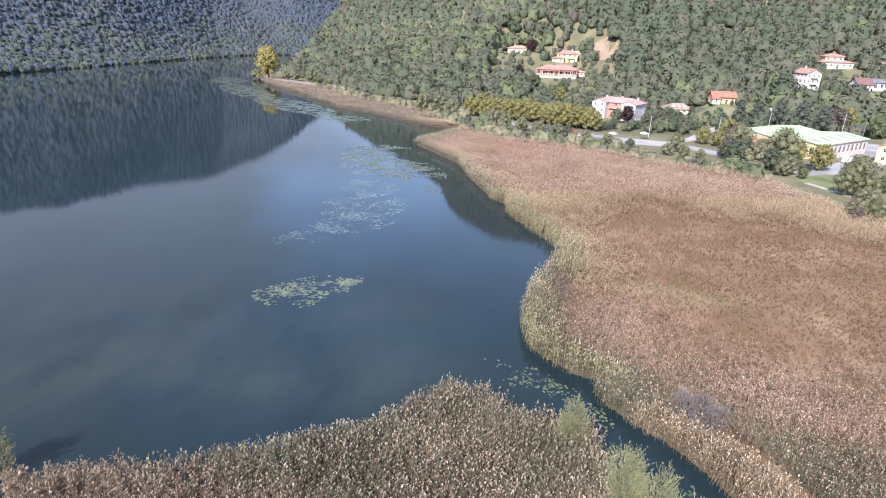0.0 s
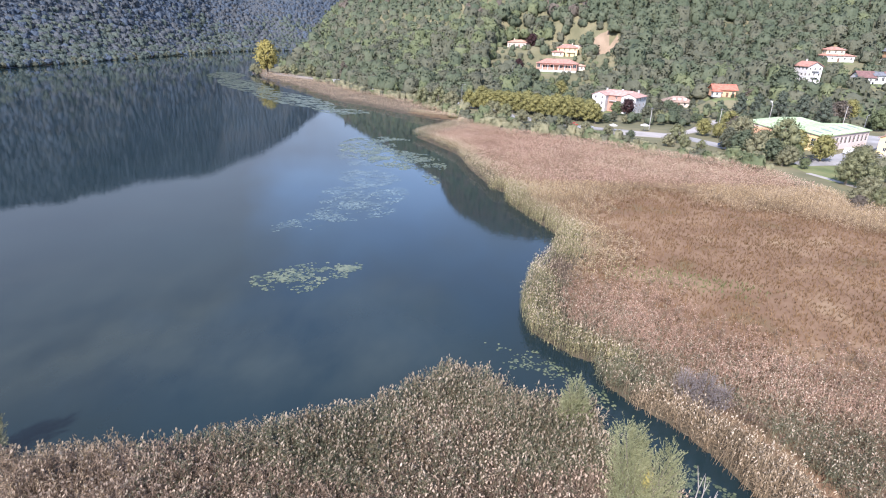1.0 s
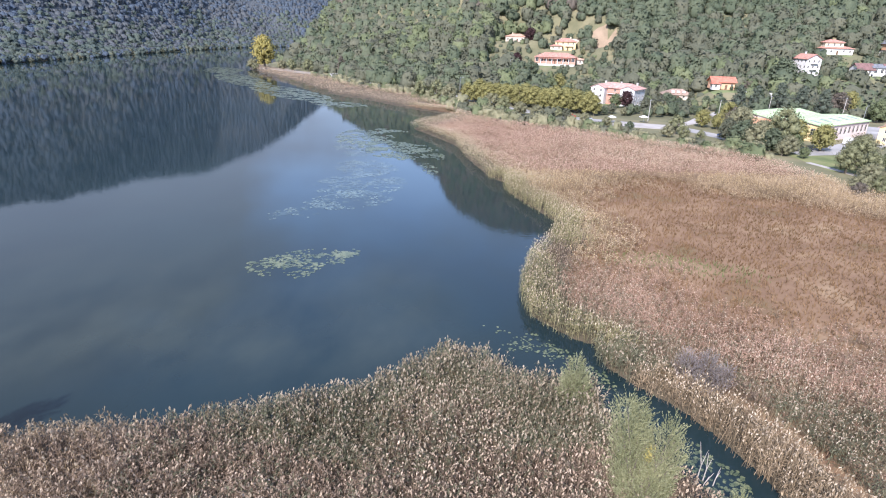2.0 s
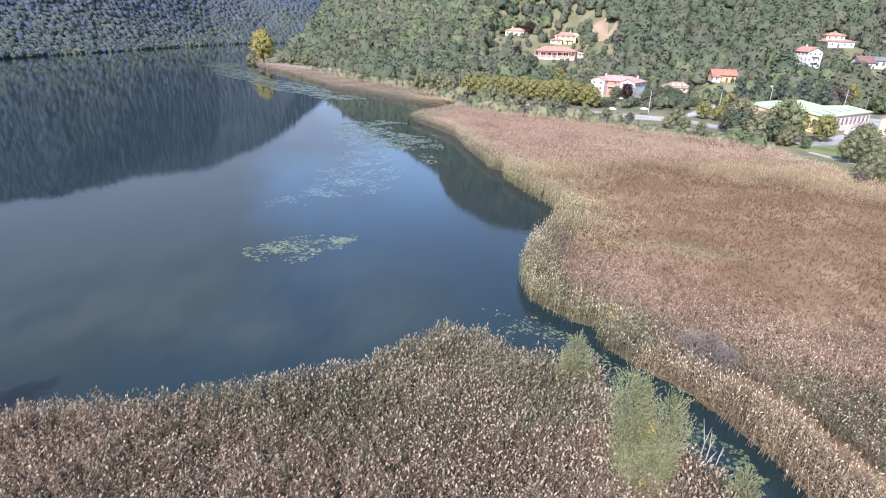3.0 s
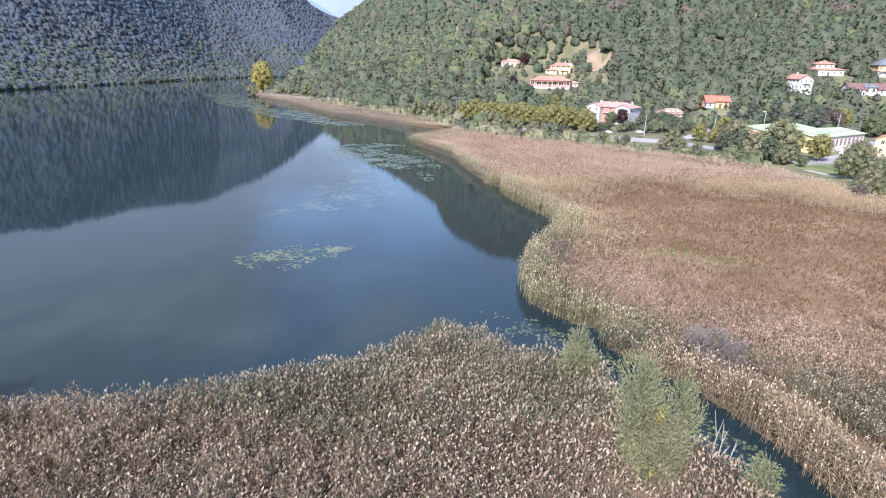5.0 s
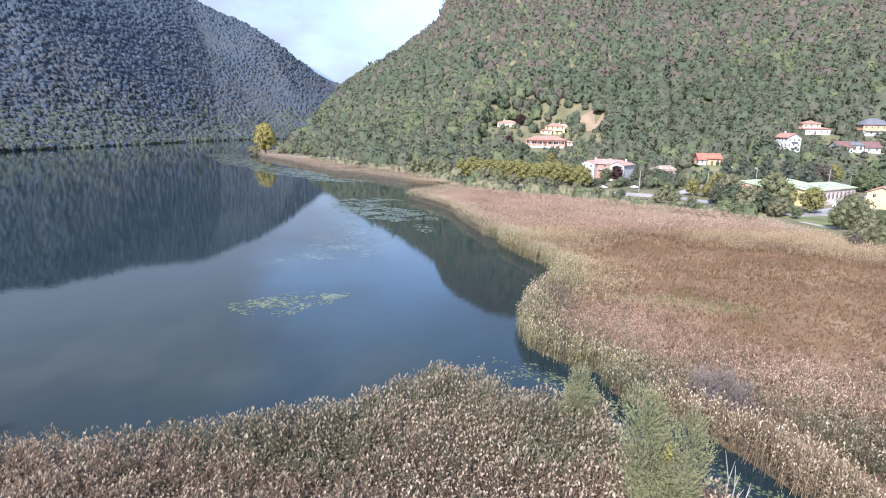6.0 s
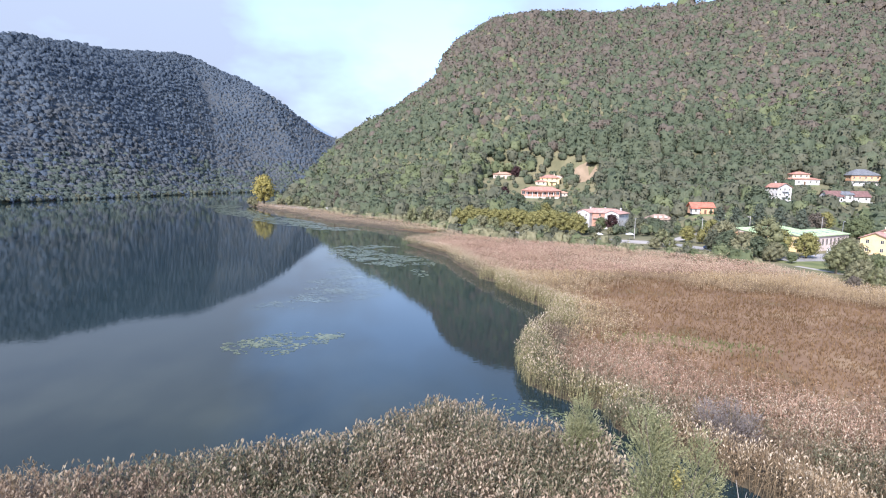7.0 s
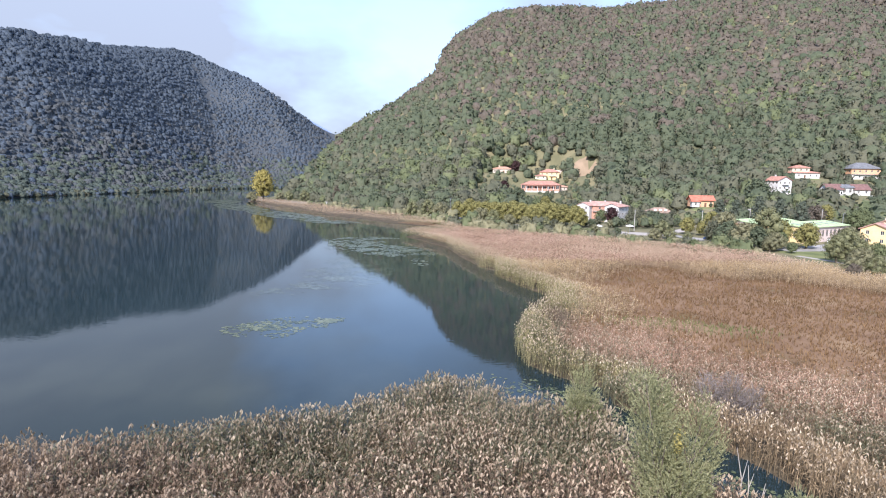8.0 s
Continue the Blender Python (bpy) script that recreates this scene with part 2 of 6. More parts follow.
    l.new(mp.outputs["Vector"], rip.inputs["Vector"])
    calm = n.new("ShaderNodeTexNoise")
    calm.inputs["Scale"].default_value = 0.015
    l.new(tc.outputs["Object"], calm.inputs["Vector"])
    mul = n.new("ShaderNodeMath")
    mul.operation = "MULTIPLY"
    l.new(rip.outputs["Fac"], mul.inputs[0])
    l.new(calm.outputs["Fac"], mul.inputs[1])
    bp = n.new("ShaderNodeBump")
    bp.inputs["Strength"].default_value, bp.inputs["Distance"].default_value = 0.10, 0.06
    l.new(mul.outputs[0], bp.inputs["Height"])
    l.new(bp.outputs["Normal"], b.inputs["Normal"])
    return m


M_WATER = water_material()


# ---- geometry helpers ----
def mesh_quads(name, verts, quads, mats, mat_index=None, smooth=False, normals=None):
    """A mesh from arrays of points and four-sided faces, with rounded shading normals where they are given."""
    me = bpy.data.meshes.new(name)
    verts, quads = np.ascontiguousarray(verts, dtype=np.float32), np.ascontiguousarray(quads, dtype=np.int32)
    me.vertices.add(len(verts))
    me.vertices.foreach_set("co", verts.ravel())
    me.loops.add(quads.size)
    me.loops.foreach_set("vertex_index", quads.ravel())
    me.polygons.add(len(quads))
    me.polygons.foreach_set("loop_start", np.arange(0, quads.size, 4, dtype=np.int32))
    for m in mats:
        me.materials.append(m)
    if mat_index is not None:
        me.polygons.foreach_set("material_index", np.ascontiguousarray(mat_index, dtype=np.int32))
    me.polygons.foreach_set("use_smooth", np.full(len(quads), smooth, dtype=bool))
    me.update(calc_edges=True)
    me.validate()
    if normals is not None:
        rounded = me.attributes.new("custom_normal", "FLOAT_VECTOR", "POINT")
        rounded.data.foreach_set("vector", np.ascontiguousarray(normals, dtype=np.float32).ravel())
    return me


def part(name, me, parent, label="", at=None):
    """Links a mesh as one part under a thing or a part."""
    ob = new(name, me)
    ob.parent = parent
    if at is not None:
        ob.matrix_basis = at
    return tagged(ob, label) if label else ob


def thing(name, label, category, m=None, group="", kind=""):
    ob = new(name)
    ob.empty_display_size = 0.5
    if m is not None:
        ob.matrix_basis = m
    return tagged(ob, label, category, group, kind)


def spread(protos, pick, pos, yaw, high, wide, lean=None, extra_mat=None):
    """Many copies of small shapes, joined: each turned, leant, stretched and set down. Returns points, faces, material numbers."""
    vs, qs, ms, base = [], [], [], 0
    for k, (pv, pq, pm, *_) in enumerate(protos):
        sel = np.nonzero(pick == k)[0]
        if not len(sel):
            continue
        c, s = np.cos(yaw[sel])[:, None], np.sin(yaw[sel])[:, None]
        x, y, z = pv[None, :, 0] * wide[sel][:, None], pv[None, :, 1] * wide[sel][:, None], pv[None, :, 2] * high[sel][:, None]
        X, Y = c * x - s * y, s * x + c * y
        if lean is not None:
            X = X + lean[sel, 0][:, None] * z
            Y = Y + lean[sel, 1][:, None] * z
        v = np.stack([X + pos[sel, 0][:, None], Y + pos[sel, 1][:, None], z + pos[sel, 2][:, None]], -1)
        n = len(pv)
        q = pq[None] + (base + n * np.arange(len(sel)))[:, None, None]
        vs.append(v.reshape(-1, 3)), qs.append(q.reshape(-1, 4))
        mm = np.repeat(pm[None], len(sel), 0)
        if extra_mat is not None:
            mm = mm + extra_mat[sel][:, None]
        ms.append(mm.ravel())
        base += n * len(sel)
    return np.concatenate(vs), np.concatenate(qs), np.concatenate(ms)


def spread_normals(protos, pick, yaw):
    """The shading normals that go with spread(), in the same order."""
    out = []
    for k, proto in enumerate(protos):
        sel = np.nonzero(pick == k)[0]
        if len(sel):
            c, s, pn = np.cos(yaw[sel])[:, None], np.sin(yaw[sel])[:, None], proto[3]
            out.append(np.stack([c * pn[None, :, 0] - s * pn[None, :, 1], s * pn[None, :, 0] + c * pn[None, :, 1], np.repeat(pn[None, :, 2], len(sel), 0)], -1).reshape(-1, 3))
    return np.concatenate(out)


def rounded_normals(verts, quads, outward, share):
    """A normal for each point of loose leaves: partly the leaf's own, partly that of the lump it sits on."""
    p = verts[quads]
    own = np.cross(p[:, 2] - p[:, 0], p[:, 3] - p[:, 1])
    own /= np.linalg.norm(own, axis=1)[:, None] + 1e-9
    n = own * (1 - share) + outward * share
    n /= np.linalg.norm(n, axis=1)[:, None] + 1e-9
    return np.repeat(n, 4, 0)


def leaf_quads(rg, centres, normals, size, slim=0.6, ragged=0.45):
    """Irregular four-sided leaf clumps, roughly square to the given normals."""
    n = len(centres)
    nrm = normals + rg.normal(0, ragged, (n, 3))
    nrm /= np.linalg.norm(nrm, axis=1)[:, None] + 1e-9
    a = np.cross(nrm, rg.normal(0, 1, (n, 3)))
    a /= np.linalg.norm(a, axis=1)[:, None] + 1e-9
    b = np.cross(nrm, a)
    s = size * rg.uniform(0.6, 1.4, (n, 1))
    pts = np.stack([centres - a * s, centres - b * s * slim * rg.uniform(0.5, 1.3, (n, 1)) + nrm * s * 0.2, centres + a * s * rg.uniform(0.7, 1.2, (n, 1)), centres + b * s * slim * rg.uniform(0.5, 1.3, (n, 1)) + nrm * s * 0.2], 1)
    return pts.reshape(-1, 3), np.arange(4 * n).reshape(-1, 4)


def cube_ball(k):
    """A ball of four-sided faces, k to a side of the cube it is blown up from."""
    vs, qs = [], []
    for ax in range(3):
        for sg in (-1, 1):
            base = len(vs)
            for i in range(k + 1):
                for j in range(k + 1):
                    p = [0, 0, 0]
                    p[ax], p[(ax + 1) % 3], p[(ax + 2) % 3] = sg, sg * (2 * i / k - 1), 2 * j / k - 1
                    vs.append(Vector(p).normalized())
            for i in range(k):
                for j in range(k):
                    a = base + i * (k + 1) + j
                    qs.append((a, a + k + 1, a + k + 2, a + 1))
    return np.array([tuple(v) for v in vs]), np.array(qs)


def tube(path, radii, sides=6):
    """A tapered limb along a path."""
    path = np.asarray(path, float)
    vs, qs = [], []
    for i, p in enumerate(path):
        d = path[min(i + 1, len(path) - 1)] - path[max(i - 1, 0)]
        d = d / (np.linalg.norm(d) + 1e-9)
        a = np.cross(d, (0.3, 0.9, 0.1))
        a /= np.linalg.norm(a) + 1e-9
        b = np.cross(d, a)
        for k in range(sides):
            t = 2 * math.pi * k / sides
            vs.append(p + radii[i] * (a * math.cos(t) + b * math.sin(t)))
    for i in range(len(path) - 1):
        for k in range(sides):
            k2 = (k + 1) % sides
            qs.append((i * sides + k, i * sides + k2, (i + 1) * sides + k2, (i + 1) * sides + k))
    return np.array(vs), np.array(qs)


def joined(pieces):
    vs, qs, base = [], [], 0
    for v, q in pieces:
        vs.append(v), qs.append(np.asarray(q) + base)
        base += len(v)
    return np.concatenate(vs), np.concatenate(qs)


# ---- the lie of the land ----
def near_line(X, Y, line):
    """Distance to a polyline of (x, y, value) and the value at the nearest place on it."""
    best, val, tot = np.full(X.shape, 1e9), np.zeros(X.shape), np.zeros(X.shape)
    for (x0, y0, v0), (x1, y1, v1) in zip(line, line[1:]):
        dx, dy = x1 - x0, y1 - y0
        t = np.clip(((X - x0) * dx + (Y - y0) * dy) / (dx * dx + dy * dy), 0, 1)
        d = np.hypot(X - x0 - t * dx, Y - y0 - t * dy)
        best = np.minimum(best, d)
        k = 1 / (d + 1.0) ** 3
        val, tot = val + k * (v0 + t * (v1 - v0)), tot + k
    return best, val / tot


def wob(X, Y, s, seed=0.0):
    """Smooth waves between -1 and 1."""
    return (np.sin(X / s + 1.7 * np.sin(Y / (s * 1.3) + seed)) + np.sin(Y / (s * 0.8) + 1.3 * np.sin(X / (s * 1.1) + 2 * seed) + seed)) / 2


BANK_Y = [-300, 0, 20, 30.2, 33.5, 37.4, 40.8, 43.5, 47, 50.3, 53.7, 56, 61, 68, 80, 86.5, 96.5, 108, 116, 121, 126, 129, 136, 148, 168, 186, 197, 206, 222, 232, 243, 258, 278, 292, 324, 367, 412, 480, 500, 520, 640, 900]
BANK_X = [34, 31, 29, 27.8, 27.3, 26.1, 24.7, 23.2, 20.2, 18.2, 18.7, 15.7, 12.0, 12.0, 15.2, 19.6, 22.9, 18.6, 16.0, 15.4, 16.6, 12.8, 11.4, 8.4, 5.4, -3.4, -9.6, -6, 6, 8, -8, -21, -37, -53, -72, -96, -128, -158, -166, -156, -165, -150]
FRONT_X = [-400, -60, -34, -29, -25, -20, -14, -11, -7, -4, -1.6, 1.6, 4.8, 9, 12, 15, 18, 24, 40]
FRONT_Y = [34, 35.2, 36, 37.4, 37, 38.9, 40.8, 42.3, 43.2, 45.6, 48.2, 50.3, 48.8, 45.8, 45.2, 44.5, 42, 36, 12]
WEST_Y = [-600, 300, 441, 600, 700, 857, 930, 960, 985]
WEST_X = [-352, -350, -342, -326, -318, -290, -235, -150, 900]
BACK_X = [-170, -128, -96, -72, -54, -37, -21, -9, 2, 12, 26, 46, 62, 76, 88, 94, 97, 110, 140]
BACK_Y = [520, 450, 412, 376, 342, 322, 302, 280, 252, 226, 208, 197, 182, 167, 158, 148, 121, 96, 60]
NEAR_Y = [-300, 0, 15, 28, 31, 33.5, 36, 38, 42, 45, 48]
NEAR_X = [26, 24, 22.8, 21.2, 20.2, 18.7, 16.6, 15.7, 15.5, 15.6, 15.0]
HILL_BASE = [(-165, 700, 0), (-152, 540, 0), (-128, 475, 0), (-84, 415, 0), (-48, 358, 0), (-15, 322, 0), (15, 313, 0), (58, 310, 0), (112, 268, 0), (160, 240, 0), (230, 215, 0), (330, 180, 0), (520, 130, 0), (900, 60, 0)]
HILL_RIDGE = [(-135, 505, 2), (-126, 606, 38), (-114, 685, 65), (-56, 736, 107), (2, 761, 149), (15, 768, 178), (31, 775, 200), (80, 796, 233), (133, 830, 249), (253, 876, 265), (382, 911, 310), (583, 922, 286), (747, 922, 268), (1150, 874, 255)]
FAR_RIDGE = [(330, 1180, 330), (524, 1250, 408), (660, 1260, 436), (849, 1260, 450), (1000, 1250, 446), (1500, 1200, 400)]
WEST_RIDGE = [(-1300, 420, 210), (-680, 560, 192), (-535, 715, 197), (-548, 942, 226), (-545, 1060, 252), (-530, 1200, 284), (-440, 1205, 246), (-354, 1175, 203), (-273, 1105, 80), (-193, 1025, 2), (-125, 985, 2)]
# level plots round the houses: x, y, height, radius
PLOTS = [(88, 276, 0.8, 18), (76, 374, 12.4, 20), (87, 405, 21.0, 14), (56, 430, 25.2, 18), (140, 281, 8.4, 15), (201, 309, 14.0, 12), (231, 337, 24.2, 14), (265, 332, 24.0, 15), (232, 301, 15.0, 16), (122, 288, 2.4, 12), (109, 391, 21.0, 10)]


def bank(X, Y):
    return X - np.interp(Y, BANK_Y, BANK_X)


def fore(X, Y):
    return np.minimum(np.interp(X, FRONT_X, FRONT_Y) - Y, np.interp(Y, NEAR_Y, NEAR_X) - X)


def ground_z(X, Y):
    X, Y = np.asarray(X, float), np.asarray(Y, float)
    e, f, w = bank(X, Y), fore(X, Y), np.interp(Y, WEST_Y, WEST_X) - X
    land = np.maximum(np.maximum(e, f), w)
    z = np.clip(land * 0.22 - 0.12, -1.6, 0.22)
    # the flat strip with road and gardens behind the reeds
    back = Y - np.interp(X, BACK_X, BACK_Y)
    z = np.where((e > 0) & (X > -170), z + np.clip(back * 0.08, 0, 1.0), z)
    # wooded hill
    yb, yr, zr = (np.interp(X, [p[0] for p in HILL_BASE], [p[1] for p in HILL_BASE]), np.interp(X, [p[0] for p in HILL_RIDGE], [p[1] for p in HILL_RIDGE]), np.interp(X, [-165] + [p[0] for p in HILL_RIDGE], [-2] + [p[2] for p in HILL_RIDGE]))
    inside = (Y > yb) & (X > -165)
    u = np.where(inside, (Y - yb) / (yr - yb), 0)
    beyond = np.clip(u - 1, 0, 1)
    u = np.clip(u, 0, 1)
    hill = zr * (0.25 * u ** 1.6 + 0.75 * u * u * (3 - 2 * u)) * (1 + 0.05 * wob(X, Y, 70, 1.0)) + 5 * wob(X, Y, 38, 2.0) * np.clip(u * 3, 0, 1) * (1 - u)
    hill = hill * (1 - 0.8 * beyond)
    drf, zf = near_line(X, Y, FAR_RIDGE)
    hill = np.maximum(hill, np.where(inside, zf - drf * 0.62, 0))
    z = np.where(inside, np.maximum(z, z + hill), z)
    # mountain over the far shore
    ds = np.where(w > 0, w, 0)
    shore = [(x, y, 0) for x, y in zip(WEST_X[:-1], WEST_Y[:-1])]
    dsh, _ = near_line(X, Y, shore)
    drw, zw = near_line(X, Y, WEST_RIDGE)
    ins = (w > 0) & (X < -60)
    uw = np.where(ins, dsh / (dsh + drw + 1e-6), 0)
    mount = zw * (0.5 * uw ** 1.1 + 0.5 * uw * uw * (3 - 2 * uw)) * (1 + 0.02 * wob(X, Y, 110, 3.0)) + 9 * wob(X, Y, 60, 4.0) * np.clip(uw * 3, 0, 1) * (1 - uw)
    z = np.where(ins, np.maximum(z, z + mount), z)
    for px, py, pz, pr in PLOTS:
        d = np.hypot(X - px, Y - py)
        k = np.clip(1.6 - d / pr, 0, 1)
        k = k * k * (3 - 2 * k)
        z = z * (1 - k) + pz * k
    return z


def steps(a):
    return np.concatenate([np.arange(lo, hi, st) for lo, hi, st in a])


gx = steps([(-4600, -1500, 300), (-1500, -400, 24), (-400, -60, 10), (-60, 40, 1.5), (40, 120, 3), (120, 320, 6), (320, 1100, 16), (1100, 4601, 250)])
gy = steps([(-4600, -300, 250), (-300, 0, 20), (0, 100, 1.8), (100, 260, 3.5), (260, 460, 5), (460, 1000, 9), (1000, 1500, 20), (1500, 4601, 250)])
GX, GY = np.meshgrid(gx, gy)
GZ = ground_z(GX, GY)
nx, ny = len(gx), len(gy)
idx = np.arange(nx * ny).reshape(ny, nx)
quads = np.stack([idx[:-1, :-1], idx[:-1, 1:], idx[1:, 1:], idx[1:, :-1]], -1).reshape(-1, 4)
M_SOIL = material("wood_floor_and_grass", [(0.085, 0.085, 0.045), (0.130, 0.122, 0.066), (0.190, 0.165, 0.095)], 0.05, rough=0.95, bump=0.5, bump_scale=1.5)
M_MUD = material("marsh_mud", [(0.045, 0.036, 0.024), (0.080, 0.064, 0.040), (0.120, 0.095, 0.060)], 0.3, rough=0.9, bump=0.6, bump_scale=4)
M_MEADOW = material("meadow_litter", [(0.132, 0.095, 0.046), (0.147, 0.088, 0.050), (0.187, 0.118, 0.068), (0.235, 0.163, 0.094)], 0.10, rough=0.95, bump=0.8, bump_scale=5)
M_LAWN = material("lawn", [(0.085, 0.105, 0.040), (0.130, 0.150, 0.060), (0.190, 0.185, 0.085)], 0.15, rough=0.95, bump=0.4, bump_scale=6)
M_EARTH = material("bare_earth", [(0.19, 0.145, 0.095), (0.27, 0.20, 0.135)], 0.2, rough=0.95, bump=0.4, bump_scale=4)
cx, cy = (GX[:-1, :-1] + GX[1:, 1:]) / 2, (GY[:-1, :-1] + GY[1:, 1:]) / 2


def meadow(X, Y):
    """Positive inside the low red sedge meadow, in about metres from its edge."""
    e = np.minimum(1 - np.hypot((X - 74) / 55, (Y - 90) / 44), (bank(X, Y) - 9) / 34)
    cut = (127 - 0.72 * (X - 57) - Y) / 30
    return 34 * np.minimum(e, cut) + 3.0 * wob(X, Y, 6, 0.5) + 1.2 * wob(X, Y, 2.3, 1.5)


def reeds_main(X, Y):
    return (bank(X, Y) > -0.35) & (Y < np.interp(X, BACK_X, BACK_Y) + 1.5 * wob(X, Y, 4)) & (X < 135)


marsh = reeds_main(cx, cy) | (fore(cx, cy) > -3) | ((bank(cx, cy) < 3) & (cx > -345) & (cy < 520))
kinds = np.where(marsh, np.where((bank(cx, cy) > 6) & (cy < 260), 2, 1), 0)
for px, py, pz, pr in PLOTS:
    kinds = np.where((np.hypot(cx - px, cy - py) < pr * 0.8) & (kinds == 0), 3, kinds)
kinds = np.where(np.hypot(cx - 109, cy - 391) < 13, 4, kinds)
kinds = np.where((np.hypot((cx - 110) / 8, (cy - 150) / 14) < 1) & (kinds == 0), 3, kinds)
# the far slope's floor takes the same haze-tinted foliage colour
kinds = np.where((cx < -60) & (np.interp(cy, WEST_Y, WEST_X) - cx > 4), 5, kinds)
ground = new("ground", mesh_quads("ground", np.stack([GX, GY, GZ], -1).reshape(-1, 3), quads, [M_SOIL, M_MUD, M_MEADOW, M_LAWN, M_EARTH, M_HAZE_B], kinds.ravel(), smooth=True))
tagged(ground, "marsh mud, meadow, gardens and wooded hillsides round a lake", "ground", kind="structure")
wv = np.array([(-520, -280, 0), (330, -280, 0), (330, 1000, 0), (-520, 1000, 0)], float)
lake = new("water", mesh_quads("water", wv, [(0, 1, 2, 3)], [M_WATER]))
tagged(lake, "calm dark lake water mirroring hills and sky", "water", kind="structure")

# far mountain seen through the gap of the valley, its haze painted as blue
M_FARBLUE = material("far_mountain_haze_blue", [(0.200, 0.270, 0.420), (0.230, 0.300, 0.460)], 0.002, rough=1.0, spec=0.0)
fx = np.linspace(-2600, 900, 60)
fz = 150 + 285 * np.exp(-((fx + 960) / 360.0) ** 2) + 60 * np.exp(-((fx + 1900) / 500.0) ** 2) + 6 * np.sin(fx / 60)
fv = np.concatenate([np.stack([fx, np.full(60, 3300.0), np.full(60, -5.0)], -1), np.stack([fx, np.full(60, 3700.0), fz], -1), np.stack([fx, np.full(60, 4300.0), np.full(60, -5.0)], -1)])
fq = [(r * 60 + i, r * 60 + i + 1, (r + 1) * 60 + i + 1, (r + 1) * 60 + i) for r in range(2) for i in range(59)]
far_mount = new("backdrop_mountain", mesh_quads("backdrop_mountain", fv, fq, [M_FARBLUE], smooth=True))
tagged(far_mount, "distant mountain coloured haze blue in the gap of the valley", "mountain", kind="structure")

# ---- reeds ----
def reed_proto(rg, leaves, plume_w, stalk=True, spreadw=1.0, low=0.885, tufts=2):
    """One reed of height 1: stalk, arching leaves blown to one side, nodding plume. Material 0 leaf, 1 plume."""
    vs, qs, ms = [], [], []

    def quad(p, m):
        qs.append([len(vs) + i for i in range(4)])
        vs.extend(p)
        ms.append(m)
    if stalk:
        quad([(-0.006, 0, 0), (0.006, 0, 0), (0.004, 0.0, 0.93), (-0.004, 0.0, 0.93)], 0)
    for i in range(leaves):
        a = rg.uniform(0, 2 * math.pi)
        z0 = rg.uniform(0.30, 0.72) if i % 2 == 0 else rg.uniform(0.66, 0.93)
        ln, w = rg.uniform(0.12, 0.22) * spreadw, rg.uniform(0.007, 0.012) * spreadw
        dx, dy = math.cos(a), math.sin(a)
        up = rg.uniform(0.02, 0.10)
        mid = (dx * ln * 0.5, dy * ln * 0.5, z0 + up)
        tip = (dx * ln, dy * ln, z0 + up * 0.3 - rg.uniform(0, 0.05))
        quad([(0, 0, z0), (mid[0] - dy * w, mid[1] + dx * w, mid[2]), tip, (mid[0] + dy * w, mid[1] - dx * w, mid[2])], 0)
    a, bend, way = rg.uniform(0, 3), rg.uniform(0.03, 0.08), rg.uniform(0, 2 * math.pi)
    ex, ey, ez = bend * math.cos(way), bend * math.sin(way), rg.uniform(0.97, 1.03)
    for k in range(tufts):
        t = a + k * math.pi / tufts
        dx, dy, w = math.cos(t), math.sin(t), plume_w * rg.uniform(0.75, 1.25)
        f = rg.uniform(0.45, 0.65)
        quad([(0, 0, low), (ex * f + dx * w, ey * f + dy * w, low * (1 - f) + f * ez + 0.01), (ex, ey, ez), (ex * f - dx * w, ey * f - dy * w, low * (1 - f) + f * ez - 0.01)], 1)
    return np.array(vs, float), np.array(qs), np.array(ms)


rg = np.random.default_rng(11)
FULL = [reed_proto(rg, 7, 0.026, True, 1.2, 0.91, 3) for _ in range(18)]
BANKR = [reed_proto(rg, 6, 0.019, True, 1.25, 0.91, 2) for _ in range(14)]
MIDR = [reed_proto(rg, 4, 0.021, True, 1.6) for _ in range(8)]
FARR = [reed_proto(rg, 2, 0.024, False, 2.2) for _ in range(8)]


def sow(x0, x1, y0, y1, per, seed):
    r = np.random.default_rng(seed)
    n = int((x1 - x0) * (y1 - y0) * per)
    return np.stack([r.uniform(x0, x1, n), r.uniform(y0, y1, n)], -1), r


def reed_bed(name, label, pts, r, protos, height, mats, choose):
    n = len(pts)
    z = ground_z(pts[:, 0], pts[:, 1])
    hh = height(pts[:, 0], pts[:, 1]) * r.uniform(0.70, 1.12, n)
    lean = np.stack([0.06 + 0.05 * wob(pts[:, 0], pts[:, 1], 5) + r.normal(0, 0.10, n), 0.03 * wob(pts[:, 0], pts[:, 1], 7, 2) + r.normal(0, 0.10, n)], -1)
    v, q, m = spread(protos, r.integers(0, len(protos), n), np.column_stack([pts, np.maximum(z, -0.1)]), r.uniform(0, 6.28, n), hh, np.full(n, 2.6) * r.uniform(0.8, 1.2, n), lean, 2 * choose(pts[:, 0], pts[:, 1], r))
    return tagged(new(name, mesh_quads(name, v, q, mats, m)), label, "reeds", kind="stuff")


REED_MATS = [M_REED_TAN, M_PLUME, M_REED_GREEN, M_PLUME, M_REED_RUST, M_PLUME_RED]

# the bed below the camera
pts, r = sow(-60, 32, 18.5, 52.5, 15.0, 21)
pts = pts[(fore(pts[:, 0], pts[:, 1]) > -0.3) & (np.abs(pts[:, 0]) < 0.88 * pts[:, 1] + 5)]


def fore_h(X, Y):
    f = fore(X, Y)
    return 2.5 + 0.65 * np.exp(-((f - 2.5) / 4.0) ** 2) + 0.30 * wob(X, Y, 2.4, 0.4) + 0.40 * wob(X, Y, 0.75, 1.0)


